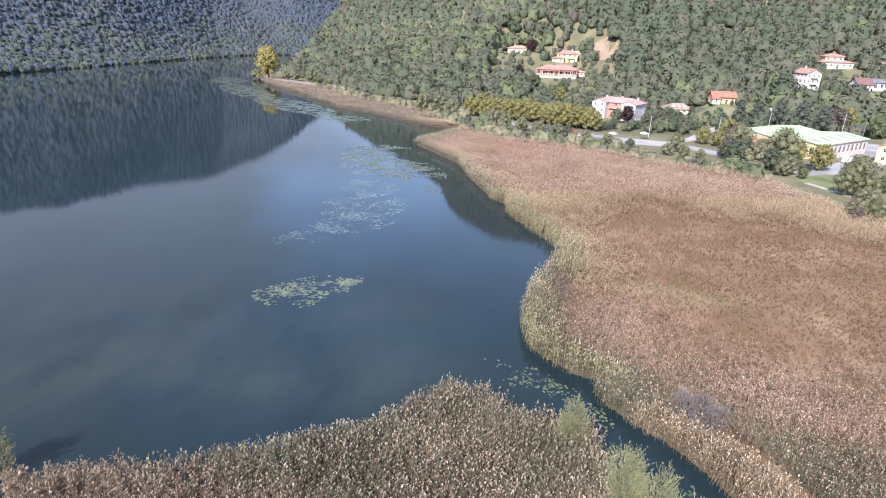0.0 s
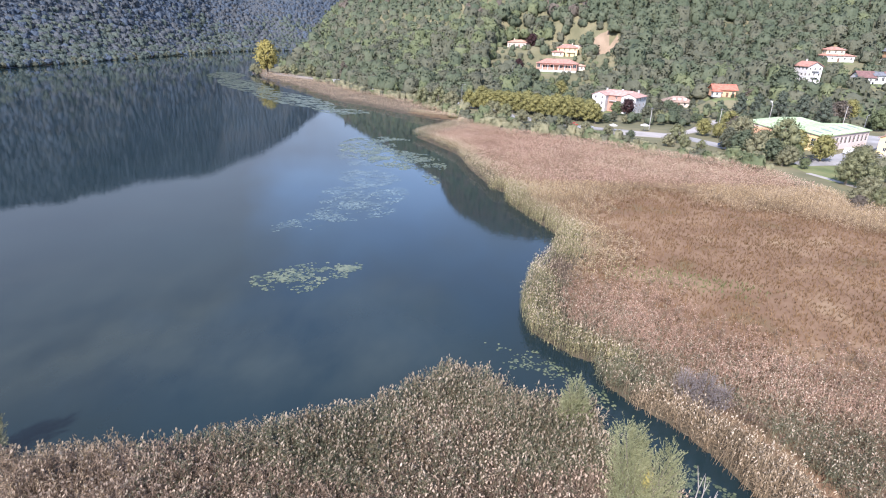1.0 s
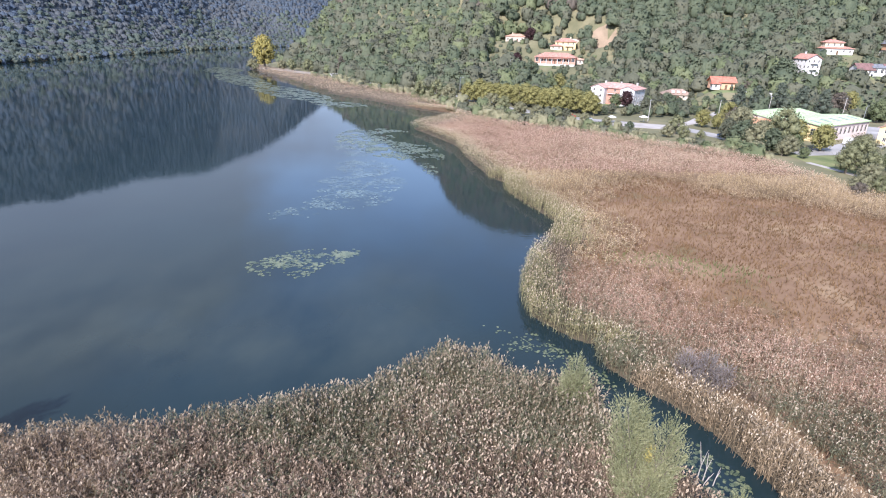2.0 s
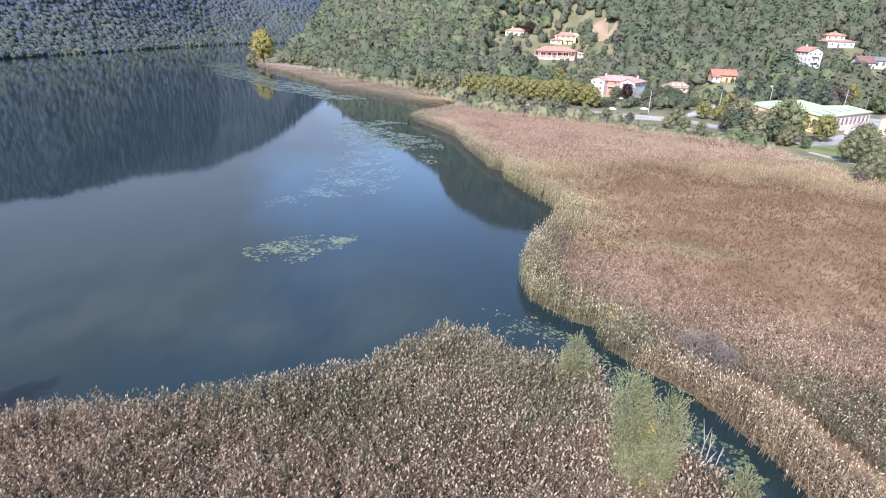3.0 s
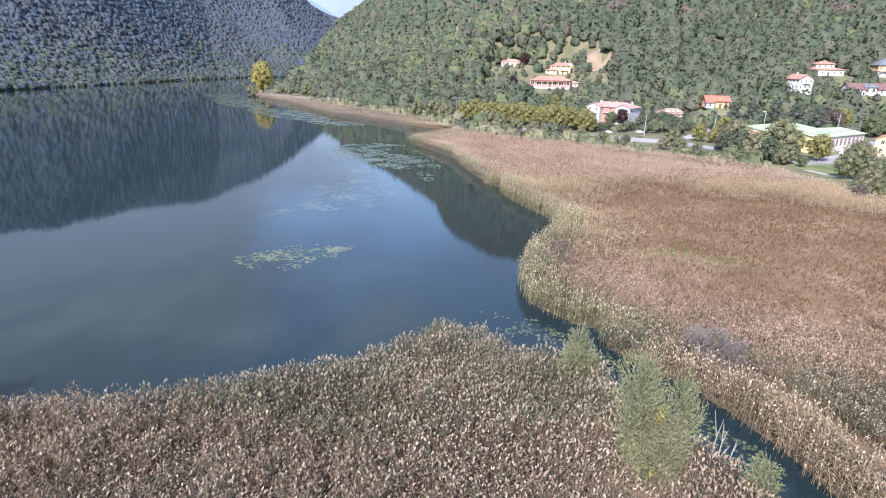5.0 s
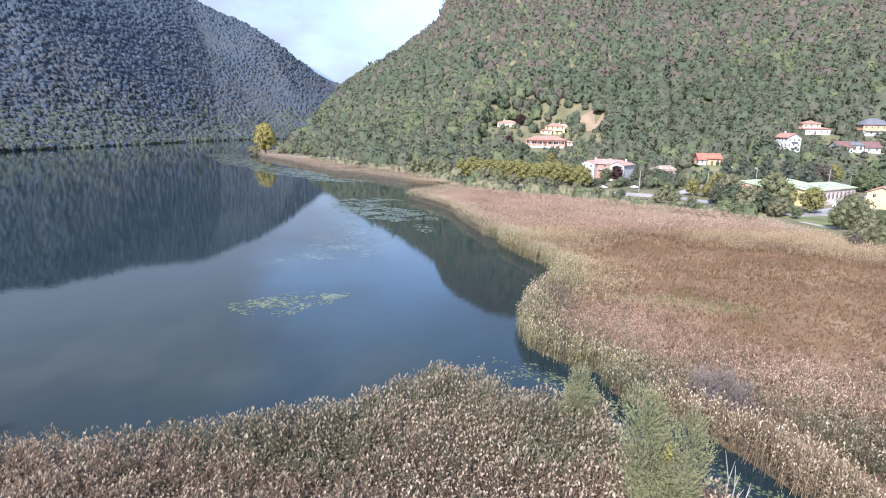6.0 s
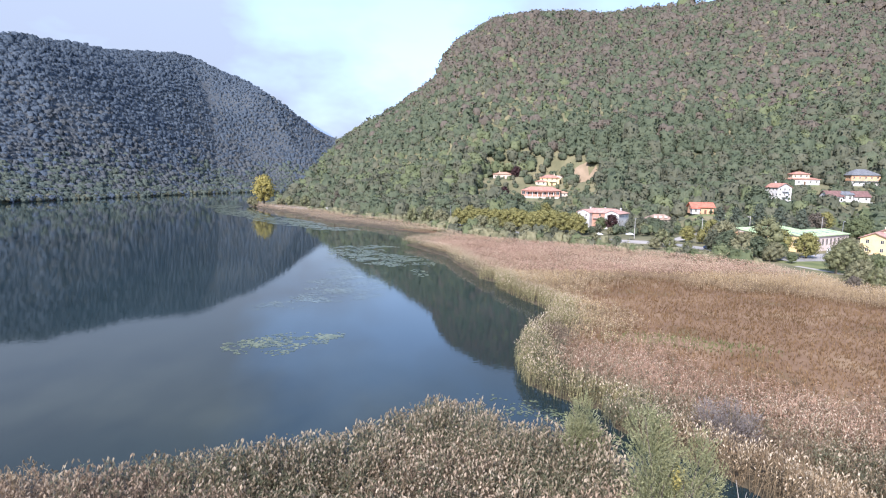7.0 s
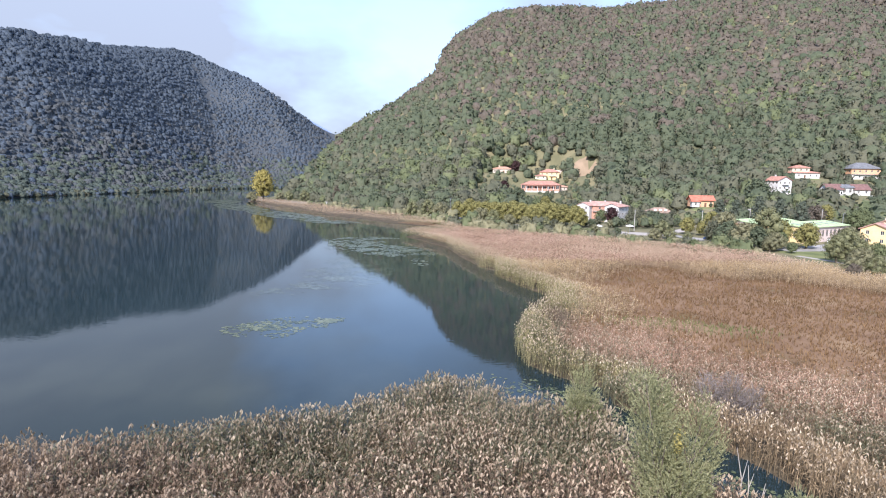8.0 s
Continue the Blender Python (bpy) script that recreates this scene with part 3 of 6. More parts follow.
def fore_pick(X, Y, r):
    f = fore(X, Y) + 2.5 * wob(X, Y, 4.2, 0.7)
    g = r.uniform(0, 1, len(X))
    kind = np.where(f < 9, np.where(g < 0.66, 1, 0), np.where(g < 0.40, 1, np.where(g < 0.66, 0, 2)))
    pink = (Y < 34 + 2.5 * wob(X, Y, 6) - 0.04 * X) & (g > 0.2)
    straw = (X < -24 + 3 * wob(X, Y, 5)) & (f < 7) & (g < 0.7)
    return np.where(pink, 2, np.where(straw, 3, kind))


reed_bed("reed_bed_near", "dense pale-plumed reeds, grey-green and tan, on the lake edge", pts, r, FULL, fore_h, [M_REED_DUN, M_PLUME_PALE, M_REED_SAGE, M_PLUME_PALE, M_REED_MAUVE, M_PLUME_ROSE, M_REED_TAN, M_PLUME_PALE], fore_pick)


def main_h(X, Y):
    e = bank(X, Y)
    inner = np.clip((meadow(X, Y) + 6) / 22, 0, 1)
    return (2.25 + 0.7 * np.exp(-((e - 2.0) / 3.5) ** 2) + 0.2 * wob(X, Y, 4.0, 0.9)) * (1 - 0.6 * inner)


def main_pick(X, Y, r):
    e = bank(X, Y) + 2.0 * wob(X, Y, 5.5, 0.3)
    g = r.uniform(0, 1, len(X))
    edge = np.exp(-np.clip(e - 2, 0, 99) / 5.0)
    rust = np.clip(0.22 + 0.25 * wob(X, Y, 17, 0.2) + np.clip((meadow(X, Y) + 14) / 16, 0, 0.5) + np.clip((Y - 95) / 90, 0, 0.45), 0, 0.85) * (1 - edge)
    return np.where(g < edge * 0.75, 1, np.where(g > 1 - rust, 2, 0))


def bank_pick(X, Y, r):
    grey = np.exp(-((X - 19.5) / 3.5) ** 2 - ((Y - 78) / 7.5) ** 2) + np.exp(-((X - 28 + 0.6 * (Y - 46)) / 2.6) ** 2 - ((Y - 46) / 7.0) ** 2)
    e, g = bank(X, Y) + 0.7 * wob(X, Y, 2.5, 0.5), r.uniform(0, 1, len(X))
    kind = main_pick(X, Y, r)
    kind = np.where((Y < 47) & (e < 5.6), np.where(g < 0.75, 4, 0), kind)
    kind = np.where((Y < 47 - 0.5 * (e - 5.6)) & (e >= 5.6) & (g < 0.40), 1, kind)
    kind = np.where((Y > 52) & (e < 4.5) & (g < 0.85), np.where(g < 0.55, 5, 1), kind)
    return np.where(grey + 0.15 * wob(X, Y, 2.2) > r.uniform(0.35, 1.0, len(X)), 3, kind)


def keep_main(pts, r):
    x, y = pts[:, 0], pts[:, 1]
    inner = np.clip((meadow(x, y) + 5) / 13, 0, 1) ** 0.6
    trough = (np.abs(bank(x, y) + 0.8 * wob(x, y, 3) - 5.6) < 1.15) & (y < 47)
    return pts[reeds_main(x, y) & ~trough & (r.uniform(0, 1, len(x)) > inner * 1.02) & (x < 0.88 * y + 8)]


pts, r = sow(10, 75, 22, 76, 10.5, 31)
reed_bed("reed_bed_bank", "tall tan reeds with pale plumes along the channel", keep_main(pts, r), r, BANKR, main_h, [M_REED_DUN, M_PLUME_PALE, M_REED_SAGE, M_PLUME_PALE, M_REED_RUST, M_PLUME_ROSE, M_REED_MAUVE, M_PLUME_PALE, M_REED_TAN, M_PLUME, M_REED_GREEN, M_PLUME], bank_pick)
pts, r = sow(5, 118, 76, 132, 6.6, 32)
reed_bed("reed_bed_middle", "tan and russet reeds round the sedge meadow", keep_main(pts, r), r, MIDR, main_h, [M_REED_TAN, M_PLUME, M_REED_GREEN, M_PLUME, M_REED_TAN, M_PLUME_GOLD, M_REED_MAUVE, M_PLUME_PALE, M_REED_TAN, M_PLUME, M_REED_GREEN, M_PLUME], bank_pick)
pts, r = sow(-16, 105, 132, 252, 5.6, 33)
reed_bed("reed_bed_back", "wide pinkish-tan reed bed before the road", keep_main(pts, r), r, FARR, main_h, REED_MATS, main_pick)
pts, r = sow(-172, 12, 236, 525, 2.0, 34)
k = reeds_main(pts[:, 0], pts[:, 1])
reed_bed("reed_bed_spit", "pinkish-tan reeds on a narrow spit in the lake", pts[k & ~((pts[:, 0] > -16) & (pts[:, 1] < 252))], r, FARR, lambda X, Y: 2.4 + 0.3 * wob(X, Y, 5), REED_MATS, lambda X, Y, r: np.where(r.uniform(0, 1, len(X)) < 0.25, 2, 0))


pts, r = sow(-356, -225, 300, 940, 1.6, 35)
west = np.interp(pts[:, 1], WEST_Y, WEST_X) - pts[:, 0]
pts = pts[(west > -1.0) & (west < 3.0 + wob(pts[:, 0], pts[:, 1], 20)) & (wob(pts[:, 0], pts[:, 1], 25, 1) > -0.6)]
reed_bed("reed_fringe_far", "thin pale reed fringe along the far shore", pts, r, FARR, lambda X, Y: 2.2 + 0.3 * wob(X, Y, 9), [M_REED_DUN, M_PLUME_PALE, M_REED_SAGE, M_PLUME_PALE, M_REED_SAGE, M_PLUME_PALE], lambda X, Y, r: np.where(r.uniform(0, 1, len(X)) < 0.5, 2, 0))


# ---- sedge of the meadow: short tufts ----
def tuft_proto(rg, blades=4):
    vs, qs = [], []
    for i in range(blades):
        a = rg.uniform(0, 2 * math.pi)
        dx, dy, ln, w = math.cos(a), math.sin(a), rg.uniform(0.3, 0.6), rg.uniform(0.03, 0.06)
        z = rg.uniform(0.6, 1.0)
        qs.append([len(vs) + j for j in range(4)])
        vs += [(-dy * w, dx * w, 0), (dy * w, -dx * w, 0), (dx * ln * 0.6, dy * ln * 0.6, z), (dx * ln * 0.5 - dy * w, dy * ln * 0.5 + dx * w, z * 0.8)]
    return np.array(vs, float), np.array(qs), np.zeros(len(qs), int)


TUFTS = [tuft_proto(rg) for _ in range(8)]
pts, r = sow(18, 118, 44, 136, 3.6, 41)
md = meadow(pts[:, 0], pts[:, 1])
pts = pts[(md > -5) & (bank(pts[:, 0], pts[:, 1]) > 6) & (pts[:, 0] < 0.88 * pts[:, 1] + 8)]
n = len(pts)
green = (np.exp(-((pts[:, 0] - 38) / 9) ** 2 - ((pts[:, 1] - 78 + 0.3 * (pts[:, 0] - 38)) / 3.2) ** 2) > r.uniform(0.05, 0.6, n)).astype(int)
v, q, m = spread(TUFTS, r.integers(0, 8, n), np.column_stack([pts, ground_z(pts[:, 0], pts[:, 1])]), r.uniform(0, 6.28, n), r.uniform(0.35, 0.8, n), r.uniform(0.5, 1.0, n), None, green)
tagged(new("sedge_meadow", mesh_quads("sedge_meadow", v, q, [M_SEDGE, M_SEDGE_GREEN], m)), "low red-brown sedge tufts in a marsh meadow", "sedge", kind="stuff")


# ---- water lilies ----
def pad_proto(rg):
    """A floating leaf: a slightly cupped disc with its notch, of four-sided faces."""
    ring = [rg.uniform(0.85, 1.1) for _ in range(8)]
    vs = [(0, 0, 0.02)]
    for i in range(8):
        t = radians(20) + radians(320) * i / 7
        vs.append((ring[i] * math.cos(t), ring[i] * math.sin(t), 0.03 + 0.05 * rg.uniform(0, 1)))
    qs = [(0, 1, 2, 3), (0, 3, 4, 5), (0, 5, 6, 7), (0, 7, 8, 0)]
    qs[3] = (0, 7, 8, 8)
    vs.append((0.25, -0.12, 0.02))
    qs[3] = (0, 7, 8, 9)
    return np.array(vs, float), np.array(qs), np.zeros(4, int)


PADS = [pad_proto(rg) for _ in range(6)]


def lily_patch(label, n, blob, size, seed, mat=M_PAD, cup=0.4, name="water_lilies"):
    """Floating leaves over a patch of rough outline: blobs of (x, y, radius x, radius y, turn)."""
    r = np.random.default_rng(seed)
    out = []
    w = np.array([b[2] * b[3] for b in blob])
    for b, share in zip(blob, w / w.sum()):
        k = int(n * share * 1.9)
        a, d = r.uniform(0, 2 * math.pi, k), np.sqrt(r.uniform(0, 1, k))
        x, y = b[2] * d * np.cos(a), b[3] * d * np.sin(a)
        c, s = math.cos(radians(b[4])), math.sin(radians(b[4]))
        X, Y = b[0] + c * x - s * y, b[1] + s * x + c * y
        ok = wob(X, Y, 1.9, seed) + 0.6 * wob(X, Y, 0.8, seed + 1) + r.normal(0, 0.35, k) > 0.6 * d - 0.45
        out.append(np.stack([X[ok], Y[ok]], -1))
    p = np.concatenate(out)
    p = p[(bank(p[:, 0], p[:, 1]) < -0.4) & (fore(p[:, 0], p[:, 1]) < -0.4)]
    k = len(p)
    s = size * r.uniform(0.6, 1.3, k)
    v, q, m = spread(PADS, r.integers(0, 6, k), np.column_stack([p, 0.008 + r.uniform(0, 0.012, k)]), r.uniform(0, 6.28, k), s * cup, s)
    return tagged(new(name, mesh_quads(name, v, q, [mat], m)), label, "water lilies", group="patches of water lilies", kind="stuff")


lily_patch("patch of pale green lily pads floating on open water", 430, [(-20.5, 76.5, 8.2, 5.0, 35), (-14.8, 80.5, 3.2, 2.0, 10), (-24, 75, 4.6, 4.4, 20)], 0.27, 51, M_PAD, 0.25)
lily_patch("dense bright green cluster of lily pads on open water", 90, [(-14.6, 80.4, 2.6, 1.3, 15)], 0.24, 57, M_PAD, 0.4)
lily_patch("loose drift of half-sunk lily pads on open water", 1800, [(-26.5, 100.5, 6.5, 3.6, 28), (-18, 110, 9.5, 6.5, 25), (-17.5, 122, 11, 9.5, 20), (-18, 138, 7.5, 10, 30)], 0.30, 52, M_PAD_SUNK, 0.04)
lily_patch("faint trail of sunken lily pads on open water", 300, [(-26, 163, 4.5, 16, 18)], 0.36, 58, M_PAD_SUNK, 0.04)
lily_patch("lily pads floating before the shaded reed bank", 1500, [(-23, 176, 9.5, 18, 14), (-12, 160, 9, 13, 20), (-18, 192, 8, 4, 0)], 0.42, 53, M_PAD, 0.3)
lily_patch("thin rows of lily pads close to the reed bank", 240, [(-3, 158, 4, 12, 15), (-2, 138, 2, 6, 10)], 0.40, 59, M_PAD, 0.4)
lily_patch("belt of lily pads along the reed spit", 4200, [(-80, 300, 44, 13, 128), (-128, 368, 52, 13, 122), (-165, 438, 30, 14, 115), (-46, 258, 16, 8, 150)], 0.72, 54)
lily_patch("scattered lily pads at the channel mouth", 190, [(9.5, 55.5, 5.0, 2.6, -25), (14.5, 52.0, 2.4, 1.6, -20)], 0.15, 55)
lily_patch("lily pads floating in the narrow channel", 300, [(23.6, 33.5, 2.4, 5.5, 12), (17.6, 48.0, 1.3, 2.6, 20), (24.5, 27, 2.2, 4, 5)], 0.17, 56)

# ---- woods on the slopes ----
def crown_proto(rg, k, leaves, size, tall=1.0, ragged=0.3, lumps=4, share=0.7, rise=0.3, heart=0.34):
    """A rough crown of width 1 and height about 1: leaf clumps over a few uneven lumps, with a dark heart."""
    bv, bq = cube_ball(k)
    ph = rg.uniform(0, 6, 3)
    lump = 1 + 0.30 * np.sin(4.9 * bv[:, 0] + ph[0]) * np.sin(4.4 * bv[:, 1] + ph[1]) + 0.22 * np.sin(6.1 * bv[:, 2] + ph[2])
    core = bv * lump[:, None] * np.array([heart, heart, 1.05 * heart * tall]) + np.array([0, 0, 0.44 * tall])
    a = 2 * math.pi * (np.arange(lumps) + rg.uniform(0, 0.6, lumps)) / lumps
    out = rg.uniform(0.12, 0.27, lumps)
    cen = np.stack([out * np.cos(a), out * np.sin(a), tall * rg.uniform(0.36, 0.66, lumps)], -1)
    rad = rg.uniform(0.20, 0.33, lumps)
    d = rg.normal(0, 1, (leaves, 3))
    d[:, 2] = np.where(d[:, 2] < -0.55, -d[:, 2], d[:, 2])
    d /= np.linalg.norm(d, axis=1)[:, None]
    which = rg.integers(0, lumps, leaves)
    lf = cen[which] + d * rad[which][:, None] * rg.uniform(0.68, 1.22, (leaves, 1)) * np.array([1, 1, tall])
    lv, lq = leaf_quads(rg, lf, d, size, 0.8, ragged)
    v, q = joined([(core, bq), (lv, lq)])
    up = d + np.array([0, 0, rise])
    return v, q, np.zeros(len(q), int), np.concatenate([bv + np.array([0, 0, rise]), rounded_normals(lv, lq, up, share)])


rg = np.random.default_rng(17)
CROWN_NEAR = [crown_proto(rg, 3, 110, 0.066, t, 0.5, 7, 0.8, 0.3, 0.36) for t in (0.9, 1.05, 1.2, 1.0, 0.95, 1.35)]
CROWN_DIST = [crown_proto(rg, 2, 8, 0.130, t, 0.5, 5, 0.95, 0.9, 0.42) for t in (0.85, 1.0, 1.15, 1.0, 0.95, 1.1)]
CROWN_FAR = [crown_proto(rg, 2, 15, 0.118, t, 0.5, 6, 0.88, 0.8, 0.37) for t in (0.85, 1.0, 1.15, 1.0, 0.95, 1.1)]


def in_plot(X, Y, grow=1.0):
    hit = np.zeros(X.shape, bool)
    for px, py, pz, pr in PLOTS:
        hit |= np.hypot(X - px, Y - py) < pr * grow
    return hit


def below_house(X, Y):
    """Gardens on the lake side of the plots, where only low growth stands."""
    hit = np.zeros(X.shape, bool)
    for px, py, pz, pr in PLOTS:
        n = math.hypot(px, py)
        ux, uy = px / n, py / n
        a, b = (px - X) * ux + (py - Y) * uy, (px - X) * uy - (py - Y) * ux
        hit |= (a > 0) & (a < pr + (42 if px < 180 else 9)) & (np.abs(b) < pr * 0.95)
    return hit


def wood(name, label, x0, x1, y0, y1, gap, protos, keep, size, mats, choose, seed, flat=1.0, lift=1.0):
    r = np.random.default_rng(seed)
    X, Y = np.meshgrid(np.arange(x0, x1, gap), np.arange(y0, y1, gap))
    X, Y = X.ravel() + r.uniform(-0.48, 0.48, X.size) * gap, Y.ravel() + r.uniform(-0.48, 0.48, X.size) * gap
    ok = keep(X, Y) & (ground_z(X * 1.03, Y * 1.03) > ground_z(X, Y) - 3.0)
    X, Y = X[ok], Y[ok]
    n = len(X)
    Z = ground_z(X, Y)
    s = size * (1 + 0.22 * wob(X, Y, 21, 0.3)) * r.uniform(0.75, 1.4, n)
    s = np.where(below_house(X, Y), np.minimum(s, r.uniform(2.4, 5.0, n)), s)
    pick, yaw = r.integers(0, len(protos), n), r.uniform(0, 6.28, n)
    v, q, m = spread(protos, pick, np.column_stack([X, Y, Z + lift * (0.8 + 0.12 * s)]), yaw, flat * s * r.uniform(0.85, 1.15, n), s * r.uniform(0.98, 1.25, n), None, choose(X, Y, Z, r))
    return tagged(new(name, mesh_quads(name, v, q, mats, m, True, spread_normals(protos, pick, yaw))), label, "woods", kind="stuff")


def on_hill(X, Y):
    base = np.interp(X, [p[0] for p in HILL_BASE], [p[1] for p in HILL_BASE])
    return (Y > base + 3) & (X > -163) & (X < 0.87 * Y + 40) & ~in_plot(X, Y, 0.78)


def hill_pick(X, Y, Z, r):
    g = r.uniform(0, 1, len(X)) + 0.22 * wob(X, Y, 45, 0.6)
    high = np.clip((Z - 42) / 110, 0, 1)
    g2 = r.uniform(0, 1, len(X))
    low = np.where(g < np.where(Z < 45, 0.42, 0.70), 0, np.where(g < np.where(Z < 45, 0.88, 0.92), 1, 3))
    return np.where(g2 < high * 0.85, np.where(g < 0.16, 0, np.where(g < 0.42, 1, 2)), low)


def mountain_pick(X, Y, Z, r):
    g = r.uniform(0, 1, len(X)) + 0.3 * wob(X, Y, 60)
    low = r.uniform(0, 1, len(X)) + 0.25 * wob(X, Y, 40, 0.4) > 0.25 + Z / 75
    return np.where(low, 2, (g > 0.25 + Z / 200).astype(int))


HILL_MATS = [M_OAK, M_OLIVE, M_RUST, M_BRIGHT]
wood("hill_woods_low", "mixed green and olive broadleaf woods on the lower slope", -165, 420, 280, 470, 6.0, CROWN_NEAR, lambda X, Y: on_hill(X, Y) & (Y < 465), 8.6, HILL_MATS, hill_pick, 61, 1.05, -1.0)
wood("hill_woods_high", "brownish autumn broadleaf woods on the upper slope", -165, 900, 150, 950, 5.9, CROWN_FAR, lambda X, Y: on_hill(X, Y) & ((Y >= 465) | (X >= 420) | (Y < 280)), 8.2, HILL_MATS, hill_pick, 62, 1.08, -1.7)
wood("ridge_woods_far", "distant wooded ridge behind the hill", 380, 1300, 1060, 1290, 17, CROWN_FAR, lambda X, Y: X < 0.95 * Y + 60, 17, HILL_MATS, hill_pick, 63)
wood("mountain_woods", "woods on the mountain across the lake, coloured with blue haze", -1000, -110, 330, 1260, 4.7, CROWN_DIST, lambda X, Y: (np.interp(Y, WEST_Y, WEST_X) - X > 3) & (X > -0.88 * Y - 30) & (X < -60) & (X > np.interp(Y, [420, 560, 715, 942, 1200], [-900, -680, -535, -548, -530]) - 22), 6.1, [M_HAZE_A, M_HAZE_B, M_HAZE_C], mountain_pick, 64, 1.0, -1.9)

# ---- single trees and shrubs ----
def crown_mesh(name, mat, seed, tall=1.0, lumps=16, leaves=2100, size=0.031, cone=0.0, heart=True, slim=0.7):
    """Crown of width 1, standing on 0: lumps of leaf clumps with gaps between, round a small dark heart."""
    r = np.random.default_rng(seed)
    pieces = []
    cen, rad = [], []
    for i in range(lumps):
        t = (i + 0.5) / lumps
        a = 2.4 * i + r.uniform(-0.4, 0.4)
        w = (1 - t * 0.85) if cone else math.sin(math.pi * (0.15 + 0.8 * t))
        cen.append((0.29 * w * math.cos(a), 0.26 * w * math.sin(a), tall * (0.16 + 0.68 * t)))
        rad.append(r.uniform(0.14, 0.22) * (0.55 + 0.5 * w))
    cen, rad = np.array(cen), np.array(rad)
    k = r.integers(0, lumps, leaves)
    d = r.normal(0, 1, (leaves, 3))
    d /= np.linalg.norm(d, axis=1)[:, None]
    d[:, 2] = np.where(d[:, 2] < -0.5, -d[:, 2], d[:, 2])
    p = cen[k] + d * rad[k][:, None] * r.uniform(0.58, 1.38, (leaves, 1)) * np.array([1, 1, 0.9 * max(1, tall * 0.8)])
    pieces.append(leaf_quads(r, p, d, size, slim, 0.45))
    normals = [rounded_normals(*pieces[0], d + np.array([0, 0, 0.5]), 0.72)]
    if heart:
        bv, bq = cube_ball(2)
        for c, q in zip(cen, rad):
            pieces.append((bv * q * 0.58 + c, bq))
            normals.append(bv)
    v, q = joined(pieces)
    return mesh_quads(name, v, q, [mat], None, True, np.concatenate(normals))


def trunk_mesh(name, seed, tall=1.0, r0=0.035):
    """Trunk and limbs for a crown of width 1 that starts at its foot."""
    r = np.random.default_rng(seed)
    pieces = [tube([(0, 0, -0.06), (0.01, 0.0, 0.12 * tall), (-0.01, 0.015, 0.45 * tall), (0.0, 0.0, 0.8 * tall)], [r0 * 1.25, r0, r0 * 0.7, r0 * 0.25])]
    for i in range(5):
        a, z = 1.3 * i + r.uniform(-0.3, 0.3), tall * r.uniform(0.14, 0.45)
        e = (0.33 * math.cos(a), 0.33 * math.sin(a), z + 0.22 * tall)
        pieces.append(tube([(0, 0, z), (e[0] * 0.5, e[1] * 0.5, z + 0.10 * tall), e], [r0 * 0.55, r0 * 0.35, r0 * 0.12], 5))
    v, q = joined(pieces)
    return mesh_quads(name, v, q, [M_BARK], smooth=True)


KINDS = {}


def tree_kind(key, mat, seed, **k):
    tall = k.get("tall", 1.0)
    KINDS[key] = (crown_mesh(key + "_crown", mat, seed, **k), trunk_mesh(key + "_trunk", seed + 1, tall), tall)


tree_kind("plane", M_PLANE, 101, tall=1.15)
tree_kind("oak", M_OAK, 103, tall=0.95)
tree_kind("olive", M_OLIVE, 105, tall=1.05)
tree_kind("bright", M_BRIGHT, 107, tall=1.0)
tree_kind("shrub", M_SHRUB, 109, tall=0.85, slim=0.45)
tree_kind("silver", M_WILLOW, 111, tall=1.1, slim=0.4)
tree_kind("yellow", M_YELLOW, 113, tall=1.3)
tree_kind("golden", M_PLANE, 115, tall=0.95)
tree_kind("purple", M_PURPLE, 117, tall=1.0)
tree_kind("cedar", M_DARK, 119, tall=1.35, cone=1.0, slim=0.4)
tree_kind("rust", M_RUST, 121, tall=1.0)
tree_kind("column", M_RUST, 123, tall=2.2)
rt = np.random.default_rng(71)


def tree(name, key, x, y, high, label, category="tree", group="", z=None):
    crown, trunk, tall = KINDS[key]
    s = high / (tall * 1.02)
    gz = float(ground_z(x, y)) if z is None else z
    t = thing(name, label, category, pose(x, y, max(gz, 0.0), 0, 0, float(rt.uniform(0, 360))) @ Matrix.Diagonal((s * float(rt.uniform(0.92, 1.1)), s, s, 1)), group)
    part("trunk", trunk, t)
    part("crown", crown, t)
    return t


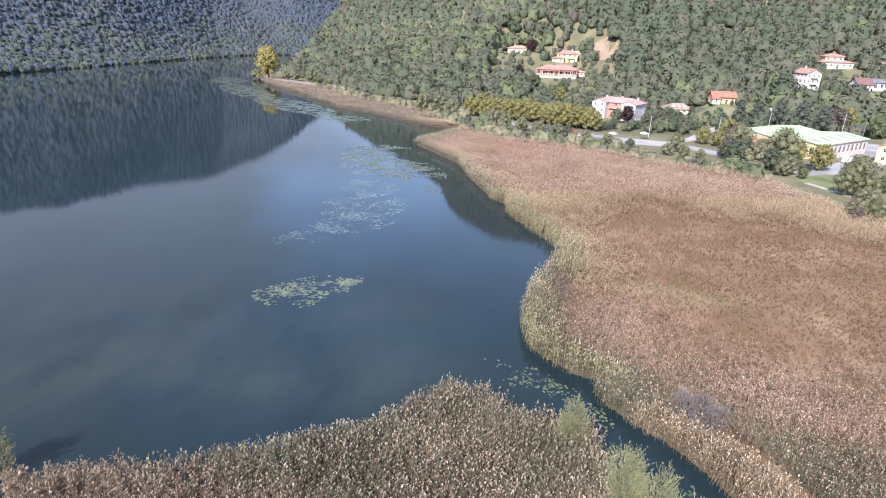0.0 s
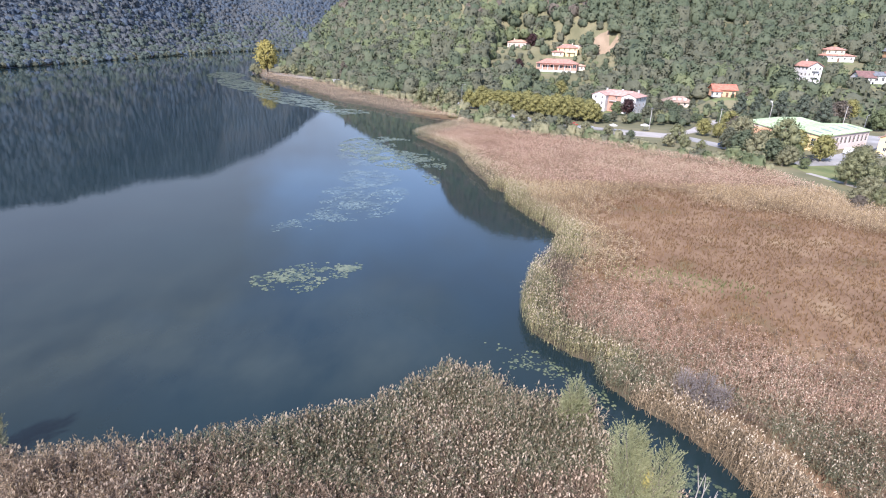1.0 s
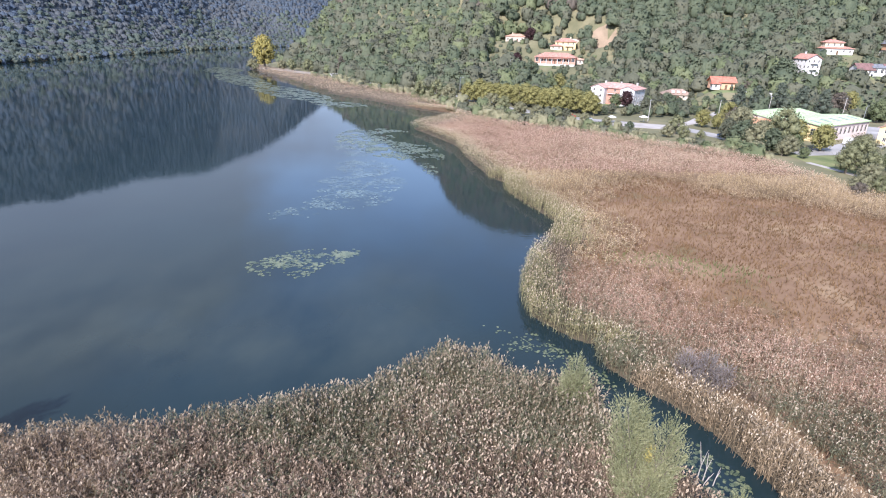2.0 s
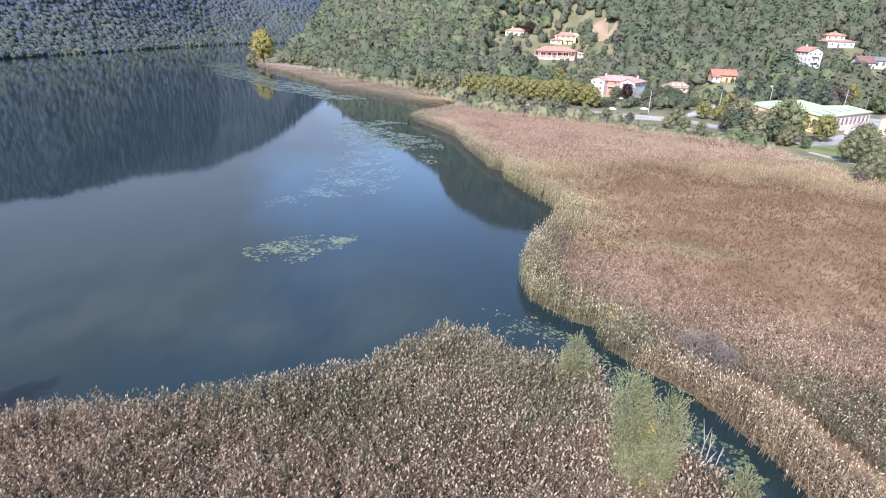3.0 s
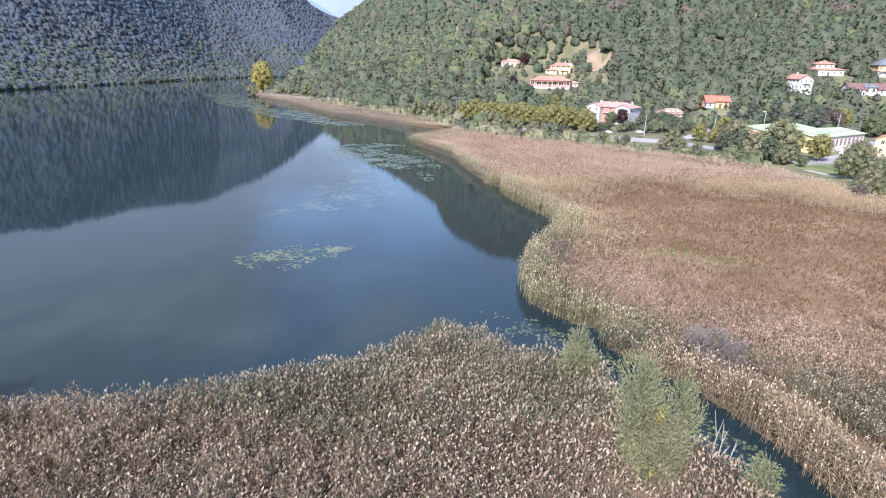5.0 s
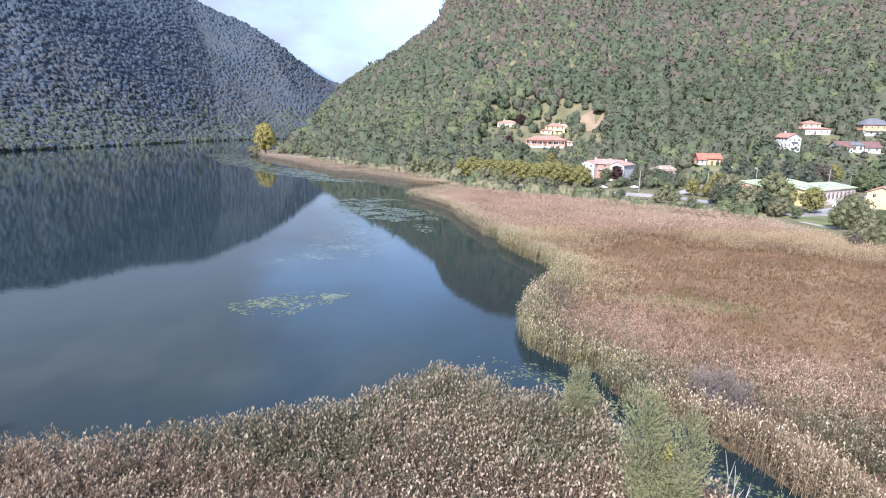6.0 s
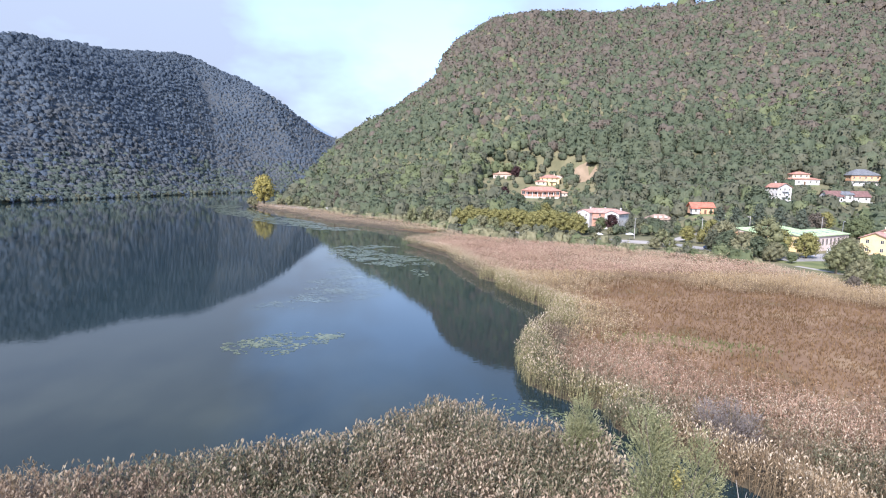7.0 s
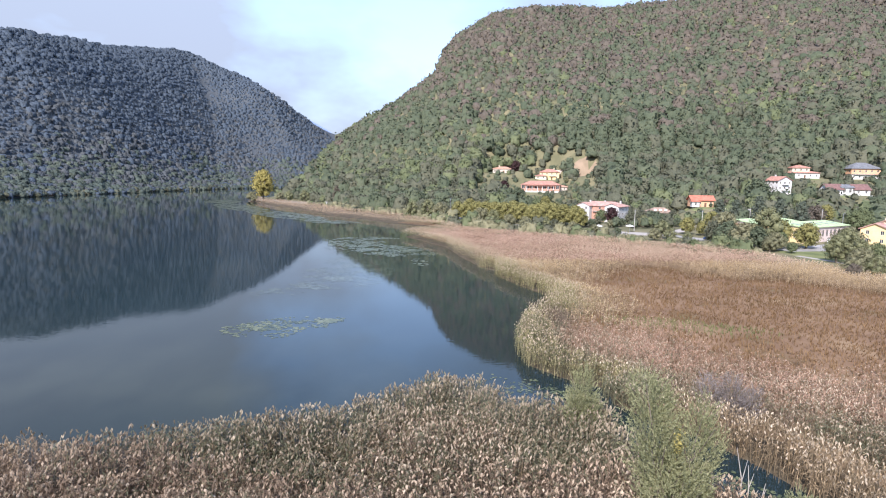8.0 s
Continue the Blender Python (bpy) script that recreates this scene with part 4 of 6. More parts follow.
for i in range(17):
    f = i / 16
    tree("plane_tree", "plane", 14 + 50.5 * f + float(rt.uniform(-0.4, 0.4)), 268 - 38 * f + 4 * math.sin(3 * f), float(rt.uniform(9.0, 10.6)), "yellowing plane tree in a row beside the road", group="row of plane trees")
for i in range(12):
    f = i / 11
    tree("plane_tree", "plane", 20 + 44 * f, 276 - 37 * f, float(rt.uniform(9.5, 11.2)), "yellowing plane tree in a second row behind the road", group="row of plane trees")
SINGLE = [
    ("poplar_tree", "yellow", -137, 452, 29, "tall bright yellow poplar on the point of the spit"),
    ("shrub", "shrub", -150, 462, 8, "grey-green shrub under the yellow poplar"),
    ("shrub", "shrub", -122, 446, 8, "grey-green shrub under the yellow poplar"),
    ("shrub", "shrub", -142, 444, 6, "grey-green shrub among the spit reeds"),
    ("willow_tree", "silver", -112, 436, 10, "pale willow at the foot of the hill"),
    ("cypress_tree", "column", -67, 392, 15, "slim brown cypress beside the lake road"),
    ("willow_tree", "silver", -96, 420, 11, "silvery willow at the foot of the hill"),
    ("willow_tree", "silver", -1, 270, 11, "grey-green willow between reeds and road"),
    ("willow_tree", "silver", -9, 283, 10, "grey-green willow between reeds and road"),
    ("willow_tree", "shrub", 5, 263, 9, "olive willow between reeds and road"),
    ("shrub", "shrub", 22, 235, 8.2, "pale grey-green willow shrub behind the reeds"),
    ("shrub", "silver", 27, 231, 8.0, "pale grey-green willow shrub behind the reeds"),
    ("shrub", "shrub", 33, 226, 6.0, "pale grey-green willow shrub behind the reeds"),
    ("shrub", "silver", 46, 215, 6.2, "low grey willow shrub by the parked cars"),
    ("shrub", "shrub", 55, 208, 4.6, "low grey willow shrub by the parked cars"),
    ("shrub", "oak", 68, 196, 3.6, "dark green shrub beside the car park"),
    ("shrub", "shrub", 62, 203, 4.0, "olive shrub beside the car park"),
    ("willow_tree", "silver", 82, 190, 7.5, "silvery willow before the car park"),
    ("shrub", "shrub", 77, 184, 4.5, "olive shrub behind the reeds"),
    ("maple_tree", "golden", 99, 207, 7.0, "rounded yellow-green maple beside the road"),
    ("maple_tree", "golden", 103, 203, 6.0, "rounded yellow-green maple beside the road"),
    ("garden_tree", "plane", 112, 214, 9.5, "golden autumn tree behind the road"),
    ("garden_tree", "rust", 110, 205, 8.5, "brownish tree behind the road"),
    ("garden_tree", "shrub", 104, 190, 10.5, "olive tree with loose crown beside the hall"),
    ("garden_tree", "shrub", 108, 183, 7, "large olive-grey tree before the hall"),
    ("garden_tree", "silver", 112, 186, 6.5, "low silvery tree before the green-roofed hall"),
    ("garden_tree", "olive", 102, 177, 6.5, "olive-green tree beside the reeds"),
    ("garden_tree", "olive", 106, 171, 6.5, "dark green tree beside the reeds"),
    ("garden_tree", "olive", 95, 180, 8, "loose olive-green tree behind the reeds"),
    ("garden_tree", "oak", 96.5, 174, 8.5, "leafy green tree behind the reeds"),
    ("garden_tree", "shrub", 99, 169, 8, "grey-green tree behind the reeds"),
    ("garden_tree", "oak", 101, 164.5, 7.5, "leafy green tree behind the reeds"),
    ("garden_tree", "shrub", 103.5, 160, 6.0, "grey-green tree beside the footpath"),
    ("willow_tree", "silver", 105.5, 168, 14, "tall silvery willow standing out of the tree belt"),
    ("willow_tree", "silver", 107, 132, 7.5, "loose pale willow at the reed edge"),
    ("willow_tree", "olive", 110, 136, 6.5, "olive willow beside the footpath"),
    ("willow_tree", "shrub", 101, 124, 6.0, "grey willow leaning over the reeds"),
    ("willow_tree", "silver", 80, 178, 5.5, "pale willow shrub at the back of the reeds"),
    ("willow_tree", "silver", 84, 175, 4.6, "pale willow shrub at the back of the reeds"),
    ("shrub", "bright", 108, 165, 6, "bright green shrub before the hall"),
    ("maple_tree", "golden", 113.2, 173.4, 9.2, "globe-shaped golden maple before the hall"),
    ("maple_tree", "golden", 117.2, 166, 8.6, "globe-shaped golden maple before the hall"),
    ("willow_tree", "silver", 112, 143, 9.5, "large pale willow at the reed edge"),
    ("willow_tree", "shrub", 116, 148, 9, "olive willow at the reed edge"),
    ("shrub", "bright", 118, 140, 5.5, "green shrub beside the footpath"),
    ("shrub", "shrub", 97, 121, 5.0, "grey shrub at the edge of the reeds"),
    ("shrub", "silver", 100, 118, 6.0, "pale shrub at the edge of the reeds"),
    ("shrub", "rust", 94, 117, 4.2, "half-bare grey shrub at the edge of the reeds"),
    ("cedar_tree", "cedar", 138, 244, 14, "dark cedar behind the hall"),
    ("cedar_tree", "cedar", 146, 240, 16, "dark cedar behind the hall"),
    ("cedar_tree", "cedar", 154, 238, 15, "dark cedar behind the hall"),
    ("cedar_tree", "cedar", 162, 235, 14, "dark cedar behind the hall"),
    ("cedar_tree", "cedar", 132, 246, 14, "dark cedar behind the hall"),
    ("oak_tree", "oak", 176, 292, 17, "big dark green oak below the white house"),
    ("garden_tree", "bright", 181, 228, 10, "bright green tree behind the houses"),
    ("garden_tree", "bright", 187, 232, 11, "bright green tree behind the houses"),
    ("garden_tree", "rust", 176, 246, 11, "rust-coloured tree behind the cedars"),
    ("garden_tree", "plane", 184, 250, 11, "golden tree behind the cedars"),
    ("copper_beech", "purple", 86.5, 259, 8.5, "dark purple tree before the white house"),
    ("garden_tree", "bright", 82, 260, 7.0, "bright green tree before the white house"),
    ("garden_tree", "olive", 91, 246, 7.0, "bright green tree below the white house"),
    ("copper_beech", "purple", 50, 372, 9, "dark purple tree on the garden slope"),
    ("copper_beech", "purple", 66, 428, 11, "dark purple tree beside the upper house"),
    ("garden_tree", "bright", 60, 306, 10, "yellow-green tree above the plane trees"),
    ("garden_tree", "plane", 67, 318, 11, "yellowing tree above the plane trees"),
    ("garden_tree", "silver", 70, 300, 9, "grey-green tree beside the white house"),
    ("garden_tree", "oak", 100, 352, 6, "dark green tree beside the long house"),
    ("garden_tree", "silver", 95, 384, 5, "grey-green tree between the villas"),
    ("garden_tree", "oak", 108, 258, 6.5, "dark green tree beside the old farmhouse"),
    ("garden_tree", "oak", 116, 270, 4.5, "dark green tree before the old farmhouse"),
    ("garden_tree", "olive", 97, 248, 7.5, "olive-green tree beside the road bend"),
    ("garden_tree", "silver", 94, 238, 6.0, "green tree beside the road bend"),
    ("garden_tree", "oak", 103, 241, 6.5, "dark green tree beside the road bend"),
    ("garden_tree", "oak", 110, 240, 4.5, "dark green tree beside the road bend"),
    ("garden_tree", "oak", 127, 266, 4.5, "dark green garden tree below the red-roofed cottage"),
    ("garden_tree", "oak", 133, 262, 4.5, "dark green garden tree below the red-roofed cottage"),
    ("garden_tree", "rust", 152, 278, 6, "half-bare tree beside the red-roofed cottage"),
    ("garden_tree", "oak", 57, 354, 9, "dark green tree before the long house"),
    ("shrub", "shrub", 39, 221, 5.5, "pale grey-green willow shrub behind the reeds"),
    ("shrub", "olive", 50, 217, 5.0, "olive shrub under the plane trees"),
    ("garden_tree", "oak", 44, 352, 8, "dark green tree beside the villa track"),
    ("garden_tree", "silver", 38, 342, 8, "grey-green tree below the villa track"),
    ("garden_tree", "oak", 72, 340, 8, "dark green tree on the garden slope"),
    ("garden_tree", "oak", 78, 292, 8.5, "dark round tree beside the white house"),
    ("garden_tree", "oak", 112, 330, 10, "dark green tree on the slope behind the white house"),
    ("garden_tree", "oak", 113, 274, 5.5, "dark green tree before the old farmhouse"),
    ("garden_tree", "olive", 124, 276, 4.6, "olive tree before the old farmhouse"),
    ("garden_shrub", "oak", 142.5, 275, 2.4, "clipped dark green hedge bush before the cottage"),
    ("garden_shrub", "oak", 145, 274.5, 2.2, "clipped dark green hedge bush before the cottage"),
    ("shrub", "bright", 105, 154.5, 3.6, "bright green shrub at the head of the footpath"),
    ("shrub", "shrub", 100.5, 157.5, 5.0, "grey-green shrub at the back of the reeds"),
    ("willow_tree", "silver", 105, 137, 8.0, "loose pale willow at the reed edge"),
    ("garden_tree", "olive", 100, 402, 5, "small olive tree on the terrace"),
]
for i in range(12):
    f = i / 11
    SINGLE.append(("garden_shrub", ("oak", "bright", "shrub", "olive")[i * 7 % 4], 70 + 42 * f, 234 + 8 * f + 3 * math.sin(2.1 * i), 3.6 + 1.3 * math.sin(1.7 * i) ** 2, ("dark green", "bright green", "grey-green", "olive-green")[i * 7 % 4] + " garden shrub below the white house"))
for nm, key, x, y, hgt, lab in SINGLE:
    tree(nm, key, x, y, hgt, lab, "shrub" if "shrub" in nm or hgt < 6 else "tree")


# woods and bushes that fill the gardens between road and slope
def built(X, Y):
    hit = in_plot(X, Y, 0.85)
    hit |= np.hypot(X - 136, Y - 203) < 30
    hit |= np.hypot(X - 122, Y - 172) < 16
    hit |= np.hypot(X - 160, Y - 186) < 18
    hit |= np.hypot(X - 82, Y - 254) < 17
    hit |= near_line(X, Y, ROAD)[0] < 7.5
    hit |= near_line(X, Y, LANE)[0] < 5
    hit |= near_line(X, Y, YARD)[0] < 9
    return hit


ROAD = [(-150, 475, 0), (-92, 414, 0), (-66, 384, 0), (-38, 338, 0), (-8, 305, 0), (11, 287, 0), (34, 243, 0), (56, 221, 0), (74, 212, 0), (89, 204, 0), (95, 191, 0), (99, 181, 0)]
LANE = [(87, 207, 0), (100, 217, 0), (108, 228, 0), (120, 244, 0), (150, 262, 0)]
YARD = [(106, 163, 0), (122, 166, 0), (136, 175, 0), (150, 186, 0), (172, 215, 0)]


def garden_keep(X, Y):
    base = np.interp(X, [p[0] for p in HILL_BASE], [p[1] for p in HILL_BASE])
    back = np.interp(X, BACK_X, BACK_Y)
    return (Y > np.maximum(back + 10, np.interp(X, [-40, 11, 34, 60, 90, 104, 135, 170], [340, 292, 268, 242, 225, 215, 236, 238]))) & (Y < base + 6) & (X > -130) & (X < 0.95 * Y) & ~built(X, Y)


def strip_keep(X, Y):
    back = np.interp(X, BACK_X, BACK_Y)
    return (Y > back - 0.5) & (Y < back + 9) & (X > -120) & ((X < 86) | ((X < 96) & (Y > 153))) & (near_line(X, Y, ROAD)[0] > 4.5) & (wob(X, Y, 6, 0.4) > -0.85)


wood("garden_trees", "mixed green garden trees and hedges between the houses", -130, 300, 150, 420, 5.2, CROWN_NEAR, lambda X, Y: garden_keep(X, Y) & (wob(X, Y, 9, 0.2) > -0.75), 4.4, HILL_MATS, lambda X, Y, Z, r: r.choice([0, 0, 0, 1, 1, 3], len(X)), 65, 1.0, 0.3)
wood("verge_shrubs", "low olive shrubs along the back of the reeds", -125, 106, 110, 440, 2.6, CROWN_NEAR, strip_keep, 3.7, [M_SHRUB, M_OLIVE, M_BRIGHT], lambda X, Y, Z, r: r.choice([0, 0, 0, 1, 2], len(X)), 66, 1.0, -0.2)
wood("shore_shrubs", "pale shrubs along the far lake shore", -354, -230, 330, 930, 3.8, CROWN_FAR, lambda X, Y: (np.abs(np.interp(Y, WEST_Y, WEST_X) - X - 3) < 4) & (wob(X, Y, 14, 0.3) > -0.8), 5.0, [M_OLIVE, M_HAZE_A, M_HAZE_C], lambda X, Y, Z, r: r.choice([0, 1, 2, 2], len(X)), 67, 0.9, -0.4)


# ---- near willow, bushes and dead branches at the channel ----
def willow_near(x, y, stems, shoots, seed, name, label, mat, yellow=(), leaf=0.13, length=1.0, per=16):
    """A willow of feathery plumes down to the ground. stems: (foot x, foot y, top x, top y, top z, half width of its plume), from the foot of the tree."""
    r = np.random.default_rng(seed)
    t = thing(name, label, "tree" if max(k[4] for k in stems) > 6 else "shrub", pose(x, y, max(0.0, float(ground_z(x, y)))))
    leaf_v, leaf_n, share = [], 0, np.array([k[4] * k[5] for k in stems])
    for (fx, fy, tx, ty, tz, half), part_of in zip(stems, share / share.sum()):
        f = np.linspace(0, 1, 9)
        axis = np.stack([fx + (tx - fx) * f ** 1.25, fy + (ty - fy) * f ** 1.25, tz * 0.97 * f], -1)
        part("limb", mesh_quads("limb", *tube(axis, 0.11 * (1.05 - f) * (0.5 + 0.06 * tz), 6), [M_BARK], smooth=True), t)
        for k in range(7):
            g = r.uniform(0.12, 0.62)
            a, out = 2.4 * k + r.uniform(-0.4, 0.4), half * r.uniform(0.45, 0.85)
            p = np.array([np.interp(g, f, axis[:, c]) for c in range(3)])
            e = p + np.array([out * math.cos(a), out * math.sin(a), tz * 0.2 + out * 0.7])
            part("limb", mesh_quads("limb", *tube([p, (p + e) / 2 + (0, 0, -0.12 * out), e], [0.05, 0.035, 0.012], 5), [M_BARK], smooth=True), t)
        n = int(shoots * part_of)
        # shoots start in lobes round the stem and sweep up and outwards
        g = r.beta(1.25, 1.35, n)
        a = r.uniform(0, 2 * math.pi, n)
        lobe = 0.72 + 0.28 * np.sin(3 * a + 9 * g + seed) * np.sin(11 * g + 2 * a)
        wide = half * np.sin(math.pi * np.clip(0.16 + 0.80 * g, 0, 1)) ** 0.75 * lobe
        d = np.sqrt(r.uniform(0.10, 1.0, n))
        base = np.stack([np.interp(g, f, axis[:, c]) for c in range(3)], -1) + np.stack([wide * d * np.cos(a), wide * d * np.sin(a), 0 * g], -1)
        way = np.stack([0.55 * d * np.cos(a), 0.55 * d * np.sin(a), 0.55 + 0.5 * g], -1) + r.normal(0, 0.16, (n, 3))
        way /= np.linalg.norm(way, axis=1)[:, None]
        reach = length * r.uniform(0.5, 1.15, n)
        u = np.tile(np.linspace(0.08, 1.0, per), (n, 1))
        pts = base[:, None] + way[:, None] * (u * reach[:, None])[..., None] + np.array([0, 0, -0.16]) * (u ** 2)[..., None] * reach[:, None, None]
        pts = pts.reshape(-1, 3)
        pts[:, 2] = np.maximum(pts[:, 2], 0.15)
        m = len(pts)
        along = np.repeat(way, per, 0) + r.normal(0, 0.42, (m, 3))
        along /= np.linalg.norm(along, axis=1)[:, None]
        side = np.cross(along, r.normal(0, 1, (m, 3)))
        side /= np.linalg.norm(side, axis=1)[:, None]
        size = leaf * r.uniform(0.6, 1.3, (m, 1))
        leaf_v.append(np.stack([pts, pts + along * size * 0.5 + side * size * 0.17, pts + along * size, pts + along * size * 0.5 - side * size * 0.17], 1).reshape(-1, 3))
        leaf_n += m
    part("crown", mesh_quads("crown", np.concatenate(leaf_v), np.arange(4 * leaf_n).reshape(-1, 4), [mat]), t)
    for cx, cy, cz, n, wide, tall in yellow:
        d = r.normal(0, 1, (n, 3))
        v, q = leaf_quads(r, np.array([cx, cy, cz]) + d * np.array([wide, wide, tall]), d, 0.10, 0.4)
        part("yellow_leaves", mesh_quads("yellow_leaves", v, q, [M_YELLOW]), t, "spray of bright yellow leaves")
    return t


willow_near(15.2, 30.3, [(-0.2, 0.1, -1.5, 1.0, 10.0, 1.75), (-0.1, 0.2, -0.3, 1.5, 9.0, 1.6), (0.2, 0.0, 1.9, 0.3, 8.4, 1.7), (0.4, 0.0, 2.7, 0.0, 6.6, 1.3), (0.0, -0.4, 0.3, -1.0, 4.6, 2.0)], 3400, 81, "willow_tree", "grey-green willow with sprays of yellow leaves, beside the channel", M_SALLOW, [(0.1, -0.4, 6.3, 90, 0.18, 0.45), (-0.5, -1.7, 3.0, 60, 0.22, 0.16)], 0.15, 1.25)
willow_near(13.0, 41.8, [(0, 0, 0.2, 0.1, 6.2, 1.5), (-0.4, -0.2, -0.5, -0.2, 4.6, 1.5), (0.4, -0.1, 0.7, -0.1, 4.5, 1.4)], 1400, 82, "willow_shrub", "upright pale green willow shrub among the reeds", M_SALLOW, (), 0.14, 1.0)
willow_near(21.7, 28.2, [(0, 0, 0.0, 0.1, 4.4, 1.0), (-0.5, 0, -0.8, 0, 3.2, 0.9)], 600, 83, "willow_shrub", "grey-green young willow at the channel edge", M_SALLOW, (), 0.14, 0.9)
willow_near(-38.2, 37.6, [(0, 0, 0.2, 0.2, 5.2, 1.6), (-0.8, 0, -1.3, 0.3, 4.4, 1.5)], 700, 84, "willow_shrub", "grey-green willow shrub on the lake edge", M_SHRUB, (), 0.15, 0.9)
willow_near(19.9, 50.4, [(0, 0, -0.3, 0, 2.2, 1.1), (0.5, 0.3, 0.7, 0.6, 2.0, 0.9)], 420, 85, "willow_shrub", "dull grey-green shrub hanging over the channel mouth", M_SHRUB, (), 0.13, 0.7)
willow_near(27.2, 45.6, [(0, 0, 0.2, 0.2, 4.2, 1.5), (-1.0, 0.6, -1.6, 1.2, 3.8, 1.5), (0.9, -0.6, 1.5, -1.0, 3.6, 1.4)], 900, 86, "bare_shrub", "half-bare grey shrub among the bank reeds", M_TWIG, (), 0.15, 1.1, 9)
dead = thing("dead_branch", "bleached bare branches standing out of the channel", "dead branch", pose(21.5, 33.8, -0.4))
for i, (dx, dy, h) in enumerate([(0, 0, 4.6), (0.7, 0.3, 3.2), (1.3, -0.2, 2.2), (0.3, -0.5, 1.9)]):
    pv, pq = tube([(dx, dy, 0), (dx + 0.1, dy, h * 0.5), (dx + 0.35 * (i - 1), dy + 0.1, h)], [0.055, 0.04, 0.015], 6)
    qv, qq = tube([(dx + 0.1, dy, h * 0.5), (dx + 0.5, dy + 0.2, h * 0.8)], [0.03, 0.01], 5)
    v, q = joined([(pv, pq), (qv, qq)])
    part("branch", mesh_quads("branch", v, q, [M_DEADWOOD], smooth=True), dead)

# ---- houses ----
def wall_paint(name, c):
    return material(name, [tuple(0.82 * v for v in c), c, tuple(min(0.9, 1.06 * v) for v in c)], 0.35, rough=0.9, bump=0.15, bump_scale=20, fine=0.4)


def roof_tile(name, c):
    return material(name, [tuple(0.65 * v for v in c), c, tuple(min(0.9, 1.25 * v) for v in c)], 0.8, rough=0.85, bump=0.5, bump_scale=7, fine=0.6)


W_WHITE, W_CREAM, W_YELLOW = wall_paint("white_plaster", (0.56, 0.54, 0.52)), wall_paint("cream_plaster", (0.58, 0.50, 0.36)), wall_paint("yellow_plaster", (0.70, 0.52, 0.27))
W_ROSE = wall_paint("rose_plaster", (0.42, 0.23, 0.17))
W_ORANGE, W_PINK, W_STONE = wall_paint("orange_plaster", (0.62, 0.36, 0.22)), wall_paint("pinkish_plaster", (0.58, 0.48, 0.44)), wall_paint("pale_stone", (0.50, 0.42, 0.35))
R_RED, R_PINK, R_BROWN = roof_tile("red_tiles", (0.42, 0.145, 0.095)), roof_tile("faded_pink_tiles", (0.39, 0.235, 0.195)), roof_tile("brown_tiles", (0.16, 0.09, 0.08))
R_SALMON, R_OLD = roof_tile("faded_salmon_tiles", (0.36, 0.185, 0.14)), roof_tile("weathered_brown_tiles", (0.27, 0.195, 0.15))
R_SLATE, R_GREEN, R_CLAY = roof_tile("slate_grey", (0.14, 0.145, 0.155)), roof_tile("pale_green_sheet", (0.37, 0.47, 0.26)), roof_tile("old_clay_tiles", (0.42, 0.24, 0.17))
M_GLASS = material("window_glass", [(0.02, 0.025, 0.03), (0.05, 0.06, 0.07)], 0.5, rough=0.08, spec=0.6)
M_FRAME = material("window_frame_paint", [(0.45, 0.40, 0.34), (0.60, 0.55, 0.48)], 2.0, rough=0.6)
M_SHUTTER = material("brown_shutter", [(0.10, 0.06, 0.04), (0.18, 0.11, 0.07)], 2.0, rough=0.7)
M_METAL = material("galvanised_steel", [(0.35, 0.36, 0.37), (0.50, 0.51, 0.52)], 3.0, rough=0.45, metal=0.8)
M_CONCRETE = material("concrete", [(0.38, 0.36, 0.33), (0.52, 0.50, 0.46)], 0.6, rough=0.9, bump=0.3)
M_ASPHALT = material("asphalt", [(0.17, 0.16, 0.15), (0.25, 0.24, 0.225), (0.33, 0.315, 0.30)], 0.12, rough=0.9, bump=0.3, bump_scale=8)
M_GRAVEL = material("pale_gravel", [(0.26, 0.24, 0.215), (0.36, 0.33, 0.30)], 0.3, rough=0.95, bump=0.4, bump_scale=8)


def box(x0, x1, y0, y1, z0, z1):
    v = np.array([(x, y, z) for z in (z0, z1) for x, y in ((x0, y0), (x1, y0), (x1, y1), (x0, y1))], float)
    return v, np.array([(0, 3, 2, 1), (4, 5, 6, 7), (0, 1, 5, 4), (1, 2, 6, 5), (2, 3, 7, 6), (3, 0, 4, 7)])


def facade(width, height, holes, deep=0.22):
    """Wall in the x-z plane, outside towards -y, with real openings and their reveals."""
    xs = sorted({0, width, *(h[0] for h in holes), *(h[1] for h in holes)})
    zs = sorted({0, height, *(h[2] for h in holes), *(h[3] for h in holes)})
    vs, qs = [], []

    def quad(*p):
        qs.append([len(vs) + i for i in range(4)])
        vs.extend(p)
    for x0, x1 in zip(xs, xs[1:]):
        for z0, z1 in zip(zs, zs[1:]):
            mx, mz = (x0 + x1) / 2, (z0 + z1) / 2
            if not any(h[0] < mx < h[1] and h[2] < mz < h[3] for h in holes):
                quad((x0, 0, z0), (x1, 0, z0), (x1, 0, z1), (x0, 0, z1))
    for a, b, c, d in holes:
        quad((a, 0, c), (a, 0, d), (a, deep, d), (a, deep, c))
        quad((b, 0, c), (b, deep, c), (b, deep, d), (b, 0, d))
        quad((a, 0, d), (b, 0, d), (b, deep, d), (a, deep, d))
        quad((a, 0, c), (a, deep, c), (b, deep, c), (b, 0, c))
    return np.array(vs, float), np.array(qs)


